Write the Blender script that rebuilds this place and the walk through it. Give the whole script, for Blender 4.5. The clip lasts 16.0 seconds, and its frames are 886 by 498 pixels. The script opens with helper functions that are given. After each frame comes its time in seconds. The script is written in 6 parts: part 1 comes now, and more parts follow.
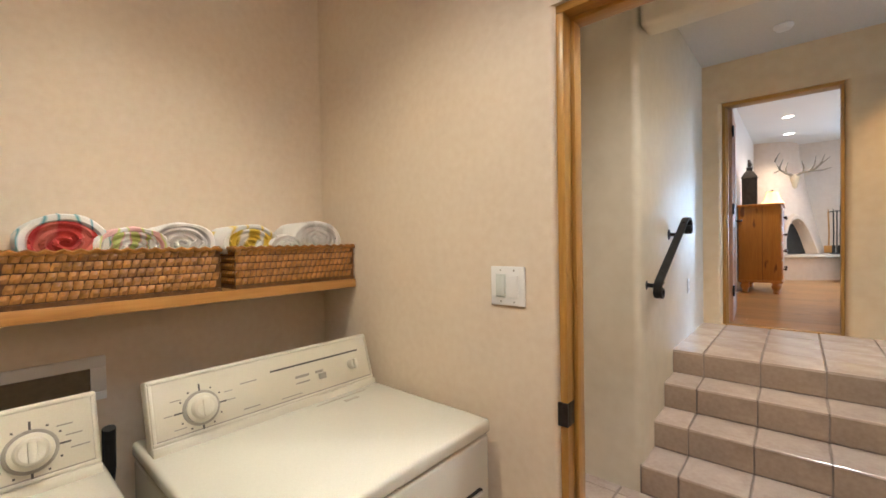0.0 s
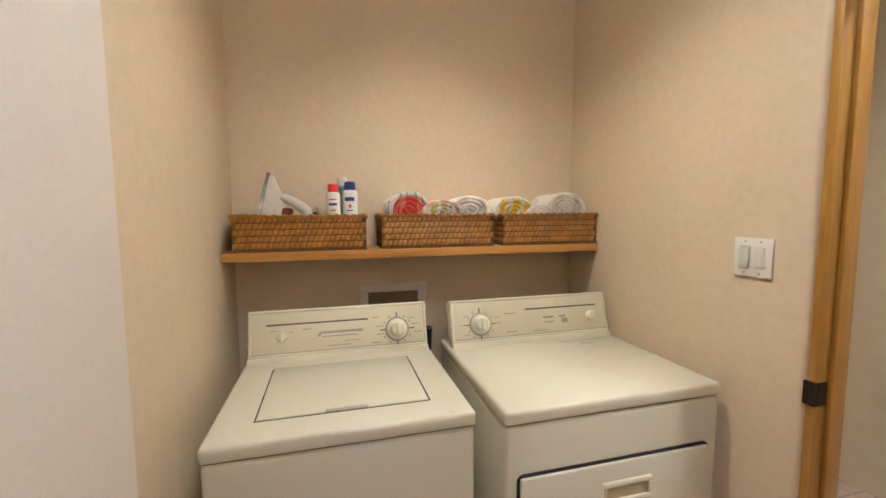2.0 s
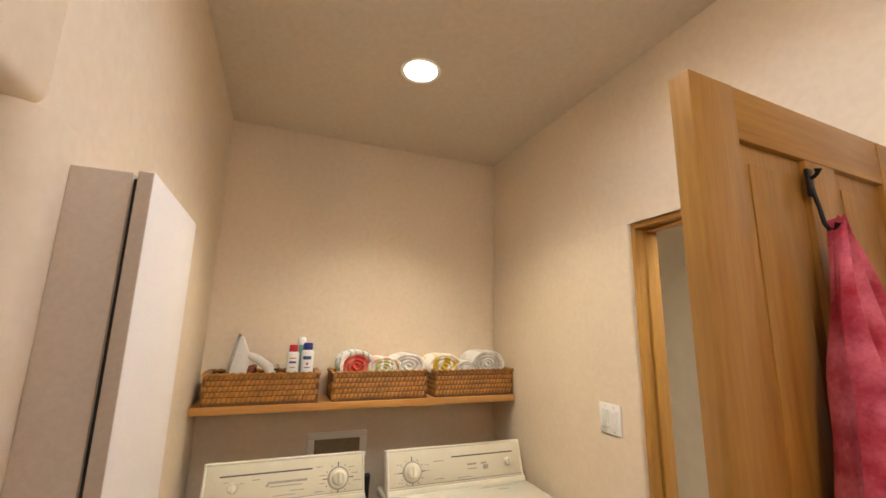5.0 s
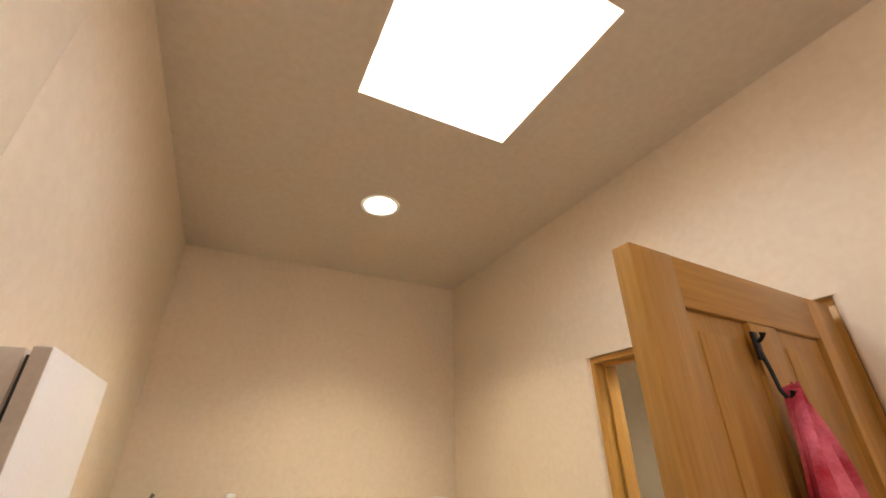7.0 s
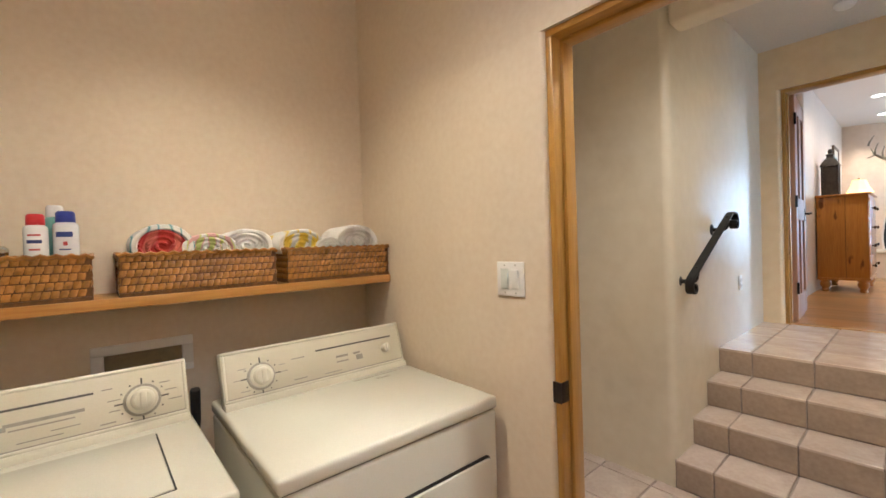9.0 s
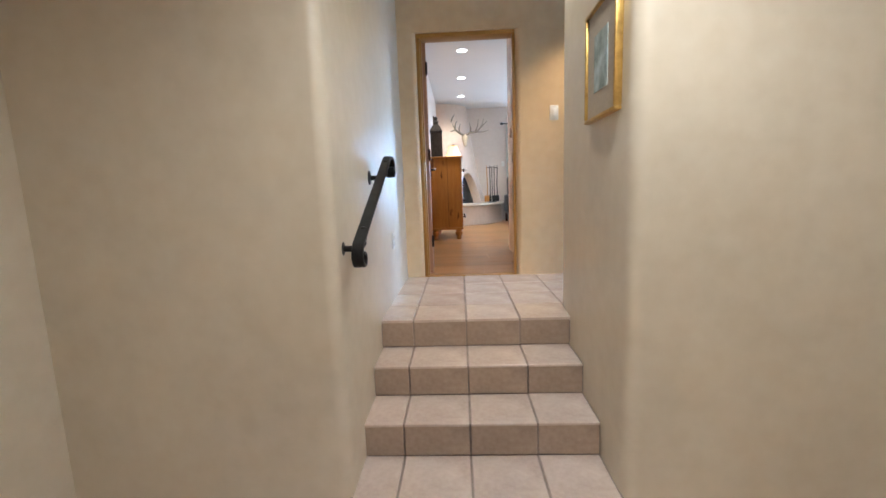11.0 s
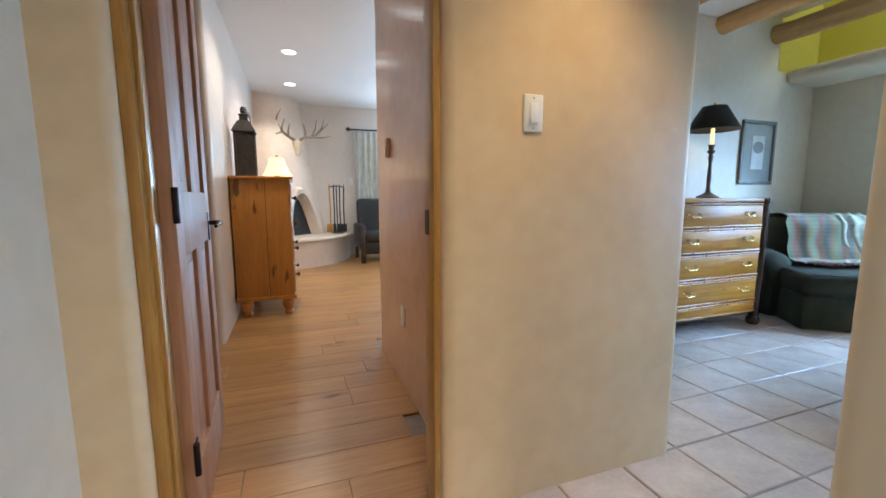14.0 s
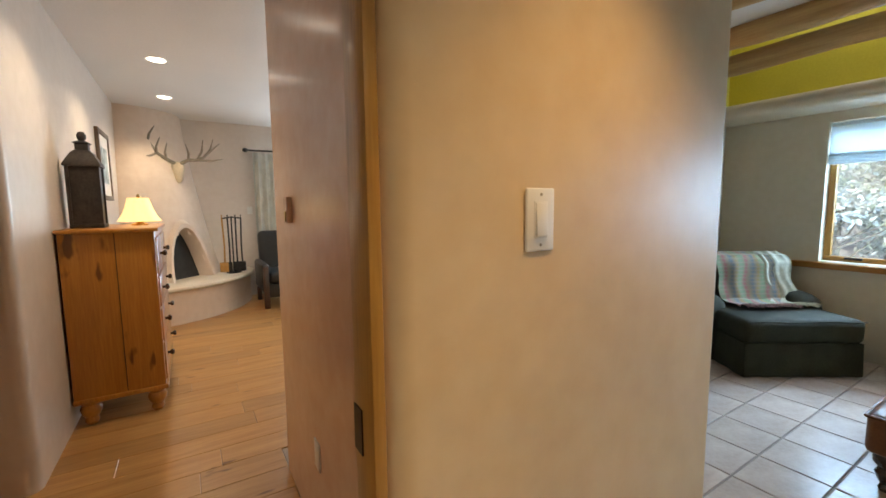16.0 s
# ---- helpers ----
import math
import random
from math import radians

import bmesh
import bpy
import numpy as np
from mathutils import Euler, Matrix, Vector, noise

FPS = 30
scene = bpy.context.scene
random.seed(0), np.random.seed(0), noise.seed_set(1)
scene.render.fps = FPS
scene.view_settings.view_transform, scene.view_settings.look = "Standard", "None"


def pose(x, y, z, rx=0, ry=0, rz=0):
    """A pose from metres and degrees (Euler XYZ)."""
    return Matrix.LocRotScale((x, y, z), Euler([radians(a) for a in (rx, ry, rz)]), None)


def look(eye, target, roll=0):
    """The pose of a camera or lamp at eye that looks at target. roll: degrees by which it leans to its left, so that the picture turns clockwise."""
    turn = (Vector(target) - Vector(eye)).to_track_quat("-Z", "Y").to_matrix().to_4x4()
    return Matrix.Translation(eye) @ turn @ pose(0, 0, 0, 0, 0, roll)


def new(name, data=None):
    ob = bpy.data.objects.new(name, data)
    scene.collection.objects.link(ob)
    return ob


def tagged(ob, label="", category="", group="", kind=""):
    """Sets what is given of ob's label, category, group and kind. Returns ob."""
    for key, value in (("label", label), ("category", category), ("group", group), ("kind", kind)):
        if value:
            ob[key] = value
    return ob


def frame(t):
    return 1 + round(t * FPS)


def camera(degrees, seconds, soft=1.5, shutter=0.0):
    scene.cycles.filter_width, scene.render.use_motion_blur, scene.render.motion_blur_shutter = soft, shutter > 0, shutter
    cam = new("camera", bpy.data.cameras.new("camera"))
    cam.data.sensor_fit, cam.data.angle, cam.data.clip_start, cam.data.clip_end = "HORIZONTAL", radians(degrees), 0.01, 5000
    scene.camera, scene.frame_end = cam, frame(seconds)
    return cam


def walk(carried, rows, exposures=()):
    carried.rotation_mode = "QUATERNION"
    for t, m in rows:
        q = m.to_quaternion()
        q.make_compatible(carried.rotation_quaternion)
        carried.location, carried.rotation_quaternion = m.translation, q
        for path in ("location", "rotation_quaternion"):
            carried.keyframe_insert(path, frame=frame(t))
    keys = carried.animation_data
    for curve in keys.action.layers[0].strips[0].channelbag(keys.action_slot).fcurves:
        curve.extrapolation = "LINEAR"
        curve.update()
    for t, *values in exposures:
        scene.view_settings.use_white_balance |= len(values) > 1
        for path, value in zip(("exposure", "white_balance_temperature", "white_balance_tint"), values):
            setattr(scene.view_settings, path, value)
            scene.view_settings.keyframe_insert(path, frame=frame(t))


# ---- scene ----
cam = camera(94.5, 16.0, soft=1.6)
PATH = [
    (0, (0.488, 0.473, 1.451), (-0.82, 1.986, 1.417), -1.0),
    (0.5, (0.543, 0.416, 1.435), (-1.115, 1.529, 1.545), -0.7),
    (1, (0.627, 0.399, 1.477), (-1.224, 1.13, 1.67), -0.7),
    (1.5, (0.692, 0.362, 1.49), (-1.226, 0.914, 1.615), -0.5),
    (2, (0.762, 0.316, 1.455), (-1.161, 0.837, 1.276), -0.3),
    (2.5, (0.832, 0.3, 1.407), (-1.043, 0.78, 0.901), 0.6),
    (3, (0.962, 0.343, 1.349), (-0.841, 0.673, 0.551), 1.0),
    (3.5, (1.06, 0.345, 1.348), (-0.768, 0.569, 0.569), 0.8),
    (4, (1.118, 0.311, 1.449), (-0.807, 0.649, 1.024), 0.9),
    (4.5, (1.195, 0.266, 1.571), (-0.727, 0.819, 1.589), 1.4),
    (5, (1.216, 0.243, 1.653), (-0.61, 0.957, 2.044), 1.1),
    (7.3, (1.215, 0.272, 1.756), (-0.38, 1.079, 2.652), -0.5),
    (7.5, (1.176, 0.287, 1.724), (-0.465, 1.11, 2.517), -0.5),
    (8, (1.068, 0.348, 1.64), (-0.656, 1.223, 2.151), -1.0),
    (8.5, (0.942, 0.41, 1.511), (-0.787, 1.395, 1.716), -1.5),
    (9, (0.739, 0.45, 1.444), (-0.779, 1.752, 1.417), -1.9),
    (9.5, (0.494, 0.539, 1.421), (-0.653, 2.173, 1.311), -2.1),
    (10, (0.337, 0.836, 1.404), (-0.383, 2.691, 1.208), -1.6),
    (10.2, (0.313, 0.95, 1.397), (-0.251, 2.857, 1.188), -2.0),
    (12.3, (0.275, 2.563, 1.389), (0.472, 4.526, 1.055), -0.1),
    (12.5, (0.27, 2.763, 1.389), (0.463, 4.73, 1.087), -0.3),
    (13, (0.288, 3.2, 1.53), (0.527, 5.163, 1.232), -0.4),
    (13.5, (0.279, 3.521, 1.647), (0.707, 5.455, 1.37), -0.2),
    (14, (0.347, 3.794, 1.736), (1.026, 5.657, 1.477), -0.1),
    (14.5, (0.432, 4.038, 1.841), (1.399, 5.771, 1.6), 0.0),
    (15, (0.506, 4.268, 2.002), (1.772, 5.801, 1.784), -0.4),
    (15.5, (0.577, 4.342, 2.026), (1.927, 5.803, 1.823), -0.6),
    (16, (0.528, 4.419, 2.025), (1.576, 6.109, 1.817), -0.6),
]
EXPOSURES = [(0, 0.0, 5850, 10), (1, -0.02, 6300, 10), (2, -0.1, 6000, 10), (3, 0.1, 5250, 10), (3.5, 0.15, 5350, 10), (4.2, 0.14, 5700, 10), (5, 0.1, 6250, 10), (7.5, 0.0, 6350, 10), (8.5, 0.1, 5850, 10),
             (9.2, -0.03, 5950, 10), (10.2, 0.03, 5600, 10), (12.5, -0.18, 5320, 5), (13.5, -0.27, 5430, 4), (14, -0.16, 5550, 6), (14.5, -0.22, 6500, 10), (15.5, -0.6, 7000, 10), (16, -0.52, 7000, 10)]
walk(cam, [(t, look(eye, target, roll)) for t, eye, target, roll in PATH], EXPOSURES)
# ---- world and lights ----
SUN_EL, SUN_AZ = 38.0, 245.0
world = bpy.data.worlds.new("sky")
scene.world = world
world.use_nodes = True
wn = world.node_tree
sky = wn.nodes.new("ShaderNodeTexSky")
sky.sky_type, sky.sun_disc = "NISHITA", False
sky.sun_elevation, sky.sun_rotation = radians(SUN_EL), radians(SUN_AZ)
wn.links.new(sky.outputs[0], wn.nodes["Background"].inputs[0])
wn.nodes["Background"].inputs[1].default_value = 0.15


def lamp(name, kind, energy, colour, m, **kw):
    data = bpy.data.lights.new(name, kind)
    data.energy, data.color = energy, colour
    for key, value in kw.items():
        if key == "size":
            data.size = value
        elif key == "size_y":
            data.shape, data.size_y = "RECTANGLE", value
        elif key == "radius":
            data.shadow_soft_size = value
        elif key == "cone":
            data.spot_size = radians(value)
        elif key == "blend":
            data.spot_blend = value
        elif key == "angle":
            data.angle = radians(value)
    ob = new(name, data)
    ob.matrix_world = m
    return ob


def down(x, y, z):
    return look((x, y, z), (x, y + 0.0001, z - 1))


WARM = (1.0, 0.87, 0.62)
COOL = (0.42, 0.67, 1.0)
sun_dir = Vector((math.sin(radians(SUN_AZ)) * math.cos(radians(SUN_EL)), math.cos(radians(SUN_AZ)) * math.cos(radians(SUN_EL)), math.sin(radians(SUN_EL))))
lamp("sun", "SUN", 5.0, (1.0, 0.95, 0.86), look(tuple(sun_dir * 30), (0, 0, 0)), angle=0.5)
lamp("laundry_can_lamp", "SPOT", 82, WARM, down(-0.324, 0.725, 2.755), radius=0.05, cone=118, blend=0.85)
lamp("skylight_lamp", "AREA", 15, (0.92, 0.95, 1.0), down(0.545, 0.72, 3.0), size=0.5, size_y=0.5)
# added fill without a fixture, lifts the wash alcove end
lamp("bath_lamp", "POINT", 12, (1.0, 0.9, 0.85), pose(1.9, 0.5, 2.3), radius=0.12)
lamp("hall_can_lamp", "SPOT", 62, (1.0, 0.66, 0.32), down(1.25, 4.56, 3.0), radius=0.05, cone=90, blend=0.75)
# stair lamp, off its fitting, also stands in for lower hall daylight
lamp("stair_can_lamp", "SPOT", 106, (1.0, 0.93, 0.80), down(0.74, 2.2, 2.85), radius=0.05, cone=150, blend=0.8)
# added fill that brightens the treads and landing
lamp("landing_can_lamp", "SPOT", 27, (1.0, 0.91, 0.74), down(0.62, 3.75, 3.0), radius=0.06, cone=140, blend=0.8)
lamp("den_window_lamp", "AREA", 1000, COOL, look((7.7, 4.4, 3.75), (4.0, 4.6, 1.1)), size=4.2, size_y=1.6)
lamp("den_window_side_lamp", "AREA", 270, COOL, look((7.7, 3.3, 2.4), (2.5, 4.3, 1.6)), size=1.9, size_y=1.5)
lamp("den_skylight_lamp", "AREA", 20, (0.95, 0.97, 1.0), down(5.4, 4.9, 3.95), size=0.5, size_y=2.6)
lamp("bedroom_window_lamp", "AREA", 280, (0.58, 0.79, 1.0), look((2.7, 11.56, 1.9), (2.5, 9.0, 1.7)), size=1.55, size_y=1.75)
for yy in (7.43, 8.82, 10.21):
    lamp("bedroom_can_lamp", "SPOT", 64, (1.0, 0.84, 0.62), down(0.385, yy, 3.25), radius=0.05, cone=130, blend=0.7)
# ---- materials ----
def nodes_of(name):
    m = bpy.data.materials.new(name)
    m.use_nodes = True
    return m, m.node_tree, m.node_tree.nodes["Principled BSDF"]


def mat(name, colour, rough=0.5, metal=0.0, spread=0.12, scale=6.0, fine=60.0, bump=0.1, depth=0.004, coat=0.0, stretch=(1, 1, 1), rand=0.0, dark=None, emit=None, spec=None):
    """A painted, woven or solid surface with broad mottling, fine grain and relief. rand: difference from piece to piece."""
    m, nt, b = nodes_of(name)
    N, L = nt.nodes.new, nt.links.new
    co = N("ShaderNodeTexCoord")
    mp = N("ShaderNodeMapping")
    mp.inputs["Scale"].default_value = stretch
    L(co.outputs["Object"], mp.inputs["Vector"])
    n1, n2 = N("ShaderNodeTexNoise"), N("ShaderNodeTexNoise")
    n1.inputs["Scale"].default_value, n1.inputs["Detail"].default_value = scale, 4
    n2.inputs["Scale"].default_value, n2.inputs["Detail"].default_value = fine, 3
    L(mp.outputs[0], n1.inputs["Vector"]), L(mp.outputs[0], n2.inputs["Vector"])
    ramp = N("ShaderNodeValToRGB")
    c = Vector(colour)
    low = Vector(dark) if dark else c * (1 - spread)
    high = c * (1 + spread * 0.6)
    ramp.color_ramp.elements[0].position, ramp.color_ramp.elements[1].position = 0.32, 0.7
    ramp.color_ramp.elements[0].color, ramp.color_ramp.elements[1].color = (*low, 1), (*[min(v, 0.95) for v in high], 1)
    L(n1.outputs[0], ramp.inputs[0])
    mix = N("ShaderNodeMix")
    mix.data_type, mix.blend_type = "RGBA", "SOFT_LIGHT"
    mix.inputs[0].default_value = 0.2 + spread * 0.8
    L(ramp.outputs[0], mix.inputs[6]), L(n2.outputs[0], mix.inputs[7])
    out = mix.outputs[2]
    if rand:
        oi, hs, mr = N("ShaderNodeObjectInfo"), N("ShaderNodeHueSaturation"), N("ShaderNodeMapRange")
        mr.inputs[3].default_value, mr.inputs[4].default_value = 1 - rand, 1 + rand
        L(oi.outputs["Random"], mr.inputs[0]), L(mr.outputs[0], hs.inputs["Value"]), L(out, hs.inputs["Color"])
        out = hs.outputs[0]
    L(out, b.inputs["Base Color"])
    b.inputs["Metallic"].default_value = metal
    if spec is not None:
        b.inputs["Specular IOR Level"].default_value = spec
    if coat:
        b.inputs["Coat Weight"].default_value, b.inputs["Coat Roughness"].default_value = coat, 0.12
    rr = N("ShaderNodeMapRange")
    rr.inputs[3].default_value, rr.inputs[4].default_value = max(rough - 0.08, 0.02), min(rough + 0.08, 1)
    L(n1.outputs[0], rr.inputs[0]), L(rr.outputs[0], b.inputs["Roughness"])
    if bump:
        add = N("ShaderNodeMath")
        add.operation = "MULTIPLY_ADD"
        add.inputs[1].default_value = 0.35
        L(n2.outputs[0], add.inputs[0]), L(n1.outputs[0], add.inputs[2])
        bp = N("ShaderNodeBump")
        bp.inputs["Strength"].default_value, bp.inputs["Distance"].default_value = bump, depth
        L(add.outputs[0], bp.inputs["Height"]), L(bp.outputs[0], b.inputs["Normal"])
    if emit:
        b.inputs["Emission Color"].default_value, b.inputs["Emission Strength"].default_value = (*emit[0], 1), emit[1]
    return m


def wood(name, colour, dark, rough=0.4, axis=2, grain=1.0, rand=0.0, coat=0.0, knots=False):
    """Timber with long grain along one axis."""
    m, nt, b = nodes_of(name)
    N, L = nt.nodes.new, nt.links.new
    co, mp = N("ShaderNodeTexCoord"), N("ShaderNodeMapping")
    sc = [14.0 * grain] * 3
    sc[axis] = 0.9 * grain
    mp.inputs["Scale"].default_value = sc
    oi = N("ShaderNodeObjectInfo")
    sh = N("ShaderNodeVectorMath")
    sh.operation = "MULTIPLY_ADD"
    sh.inputs[1].default_value = (7.3, 5.1, 3.7)
    L(oi.outputs["Random"], sh.inputs[0]), L(co.outputs["Object"], sh.inputs[2]), L(sh.outputs[0], mp.inputs["Vector"])
    n1, n2 = N("ShaderNodeTexNoise"), N("ShaderNodeTexNoise")
    n1.inputs["Scale"].default_value, n1.inputs["Detail"].default_value, n1.inputs["Distortion"].default_value = 1.6, 5, 0.6
    n2.inputs["Scale"].default_value, n2.inputs["Detail"].default_value = 9.0, 3
    L(mp.outputs[0], n1.inputs["Vector"]), L(mp.outputs[0], n2.inputs["Vector"])
    ramp = N("ShaderNodeValToRGB")
    ramp.color_ramp.elements[0].position, ramp.color_ramp.elements[1].position = 0.33, 0.66
    ramp.color_ramp.elements[0].color, ramp.color_ramp.elements[1].color = (*dark, 1), (*colour, 1)
    L(n1.outputs[0], ramp.inputs[0])
    mix = N("ShaderNodeMix")
    mix.data_type, mix.blend_type = "RGBA", "SOFT_LIGHT"
    mix.inputs[0].default_value = 0.45
    L(ramp.outputs[0], mix.inputs[6]), L(n2.outputs[0], mix.inputs[7])
    out = mix.outputs[2]
    if knots:
        kn, kr, km = N("ShaderNodeTexNoise"), N("ShaderNodeValToRGB"), N("ShaderNodeMix")
        kmap = N("ShaderNodeMapping")
        ks = [5.0] * 3
        ks[axis] = 1.7
        kmap.inputs["Scale"].default_value = ks
        L(sh.outputs[0], kmap.inputs["Vector"]), L(kmap.outputs[0], kn.inputs["Vector"])
        kn.inputs["Scale"].default_value, kn.inputs["Detail"].default_value = 2.3, 2
        kr.color_ramp.elements[0].position, kr.color_ramp.elements[1].position = 0.67, 0.735
        kr.color_ramp.elements[0].color, kr.color_ramp.elements[1].color = (1, 1, 1, 1), (0.25, 0.16, 0.1, 1)
        L(kn.outputs[0], kr.inputs[0])
        km.data_type, km.blend_type = "RGBA", "MULTIPLY"
        km.inputs[0].default_value = 0.85
        L(out, km.inputs[6]), L(kr.outputs[0], km.inputs[7])
        out = km.outputs[2]
    if rand:
        hs, mr = N("ShaderNodeHueSaturation"), N("ShaderNodeMapRange")
        mr.inputs[3].default_value, mr.inputs[4].default_value = 1 - rand, 1 + rand
        L(oi.outputs["Random"], mr.inputs[0]), L(mr.outputs[0], hs.inputs["Value"]), L(out, hs.inputs["Color"])
        out = hs.outputs[0]
    L(out, b.inputs["Base Color"])
    b.inputs["Roughness"].default_value = rough
    if coat:
        b.inputs["Coat Weight"].default_value, b.inputs["Coat Roughness"].default_value = coat, 0.15
    bp = N("ShaderNodeBump")
    bp.inputs["Strength"].default_value, bp.inputs["Distance"].default_value = 0.15, 0.002
    L(n2.outputs[0], bp.inputs["Height"]), L(bp.outputs[0], b.inputs["Normal"])
    return m


def glow(name, colour, strength):
    m, nt, b = nodes_of(name)
    b.inputs["Base Color"].default_value = (0.8, 0.8, 0.8, 1)
    b.inputs["Emission Color"].default_value, b.inputs["Emission Strength"].default_value = (*colour, 1), strength
    return m


M_PINK = mat("pink_plaster", (0.755, 0.63, 0.475), 0.62, spread=0.05, scale=1.6, fine=40, bump=0.12, depth=0.006)
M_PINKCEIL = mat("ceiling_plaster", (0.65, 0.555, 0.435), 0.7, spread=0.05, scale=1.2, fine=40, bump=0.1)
M_HALL = mat("troweled_plaster", (0.72, 0.64, 0.505), 0.35, spread=0.07, scale=1.9, fine=12, bump=0.14, depth=0.01, spec=0.85)
M_TAN = mat("tan_plaster", (0.75, 0.555, 0.325), 0.42, spread=0.09, scale=1.7, fine=12, bump=0.12, depth=0.01)
M_HALLCEIL = mat("hall_ceiling_plaster", (0.66, 0.62, 0.56), 0.6, spread=0.04, scale=1.5)
M_BED = mat("bedroom_plaster", (0.71, 0.625, 0.56), 0.34, spread=0.06, scale=1.4, fine=14, bump=0.1, depth=0.008, spec=0.5)
M_BEDPINK = mat("blush_plaster", (0.72, 0.49, 0.345), 0.22, spread=0.07, scale=1.4, fine=14, bump=0.06, depth=0.008, spec=0.6)
M_BEDCEIL = mat("bedroom_ceiling", (0.74, 0.72, 0.70), 0.5, spread=0.03, scale=1.5)
M_DEN = mat("den_plaster", (0.74, 0.675, 0.54), 0.5, spread=0.06, scale=1.4, fine=16, bump=0.1, depth=0.008)
M_DENCEIL = mat("den_ceiling", (0.72, 0.70, 0.66), 0.6, spread=0.04)
M_YELLOW = mat("yellow_plaster", (0.66, 0.60, 0.09), 0.6, spread=0.05, scale=1.5)
M_TILE = mat("pink_floor_tile", (0.66, 0.565, 0.49), 0.19, spread=0.16, scale=5, fine=45, bump=0.08, depth=0.003, rand=0.05, dark=(0.57, 0.455, 0.385))
M_GROUT = mat("grout", (0.33, 0.27, 0.235), 0.9, spread=0.2, scale=12, fine=150, bump=0.3)
# floor tile colour darkened to carry the shade on the upright risers
M_RISER_SHADE = mat("riser_tile", (0.42, 0.32, 0.245), 0.38, spread=0.14, scale=6, fine=45, bump=0.08, rand=0.05)
M_FIR = wood("golden_fir", (0.45, 0.235, 0.048), (0.39, 0.19, 0.034), 0.35, axis=2, coat=0.2)
M_FIRX = wood("golden_fir_across", (0.45, 0.235, 0.048), (0.39, 0.19, 0.034), 0.35, axis=0, coat=0.2)
M_FIRY = wood("golden_fir_along", (0.52, 0.26, 0.07), (0.42, 0.19, 0.04), 0.4, axis=1, coat=0.1)
M_VIGA = wood("peeled_log", (0.56, 0.35, 0.14), (0.42, 0.24, 0.085), 0.55, axis=1, grain=0.7)
M_OAK = wood("oak_plank", (0.48, 0.25, 0.085), (0.39, 0.185, 0.055), 0.3, axis=0, grain=0.8, rand=0.14, knots=True)
M_PINE = wood("knotty_pine", (0.50, 0.21, 0.033), (0.42, 0.16, 0.022), 0.3, axis=2, grain=0.8, coat=0.2, knots=True)
M_BIRD = wood("figured_maple", (0.62, 0.27, 0.02), (0.40, 0.15, 0.01), 0.4, axis=0, grain=1.2, coat=0.3, knots=True)
M_DARKWOOD = wood("dark_stained_wood", (0.07, 0.03, 0.018), (0.03, 0.014, 0.01), 0.25, axis=2, coat=0.3)
M_TABLEWOOD = wood("weathered_table_wood", (0.16, 0.10, 0.06), (0.07, 0.045, 0.03), 0.45, axis=2)
M_BISQUE = mat("bisque_enamel", (0.69, 0.665, 0.56), 0.2, spread=0.015, scale=2, fine=300, bump=0.03, depth=0.001, coat=0.5)
M_BISQUEP = mat("bisque_plastic", (0.72, 0.68, 0.55), 0.35, spread=0.02, scale=3, fine=300, bump=0.03, depth=0.001)
M_CONSOLE = mat("console_panel", (0.70, 0.65, 0.51), 0.2, spread=0.02, scale=3, fine=300, bump=0.02, depth=0.001)
M_INK = mat("printed_ink", (0.10, 0.09, 0.08), 0.5, spread=0.1, bump=0)
M_INKLIGHT = mat("faint_printed_ink", (0.36, 0.33, 0.27), 0.5, spread=0.1, bump=0)
M_GAP = mat("dark_gap", (0.03, 0.028, 0.025), 0.8, spread=0.2, bump=0)
M_WHITEPL = mat("white_plastic", (0.82, 0.80, 0.76), 0.3, spread=0.02, scale=4, fine=300, bump=0.02, depth=0.001)
M_WHITEPAINT = mat("white_painted_panel", (0.80, 0.75, 0.70), 0.45, spread=0.02, scale=3, fine=120, bump=0.04)
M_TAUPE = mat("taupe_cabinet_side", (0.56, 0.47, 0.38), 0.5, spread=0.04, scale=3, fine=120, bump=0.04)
M_WICKER = mat("woven_wicker", (0.41, 0.175, 0.028), 0.35, spread=0.3, scale=22, fine=120, bump=0.25, depth=0.002, rand=0.0, coat=0.25)
# liner coloured dark for the shade in the gaps of the weave
M_WICKER_SHADE = mat("shaded_wicker_liner", (0.14, 0.058, 0.012), 0.6, spread=0.3, scale=30, bump=0.2)
M_IRON = mat("wrought_iron", (0.035, 0.035, 0.036), 0.42, metal=0.75, spread=0.3, scale=25, fine=150, bump=0.25, depth=0.002)
M_BRONZE = mat("oiled_bronze", (0.035, 0.025, 0.02), 0.4, metal=0.7, spread=0.25, scale=30, bump=0.1)
M_BRASS = mat("brass", (0.62, 0.45, 0.2), 0.25, metal=1.0, spread=0.1, bump=0.02)
M_CHROME = mat("dark_chrome", (0.30, 0.29, 0.28), 0.2, metal=1.0, spread=0.1, bump=0.0)
M_IRONBODY = mat("pale_grey_plastic", (0.60, 0.58, 0.54), 0.3, spread=0.04, scale=8, bump=0.02)
M_STEEL = mat("polished_steel", (0.7, 0.7, 0.68), 0.15, metal=1.0, spread=0.05, bump=0.0)
M_SINK = mat("white_solid_surface", (0.66, 0.68, 0.62), 0.18, spread=0.02, scale=4, bump=0.02)
M_CAN_GLOW = glow("lamp_bulb", (1.0, 0.86, 0.62), 18.0)
M_BEDCAN_GLOW = glow("bedroom_bulb", (1.0, 0.92, 0.8), 9.0)
M_SKYPANEL = glow("skylight_panel", (0.97, 0.98, 1.0), 1.25)
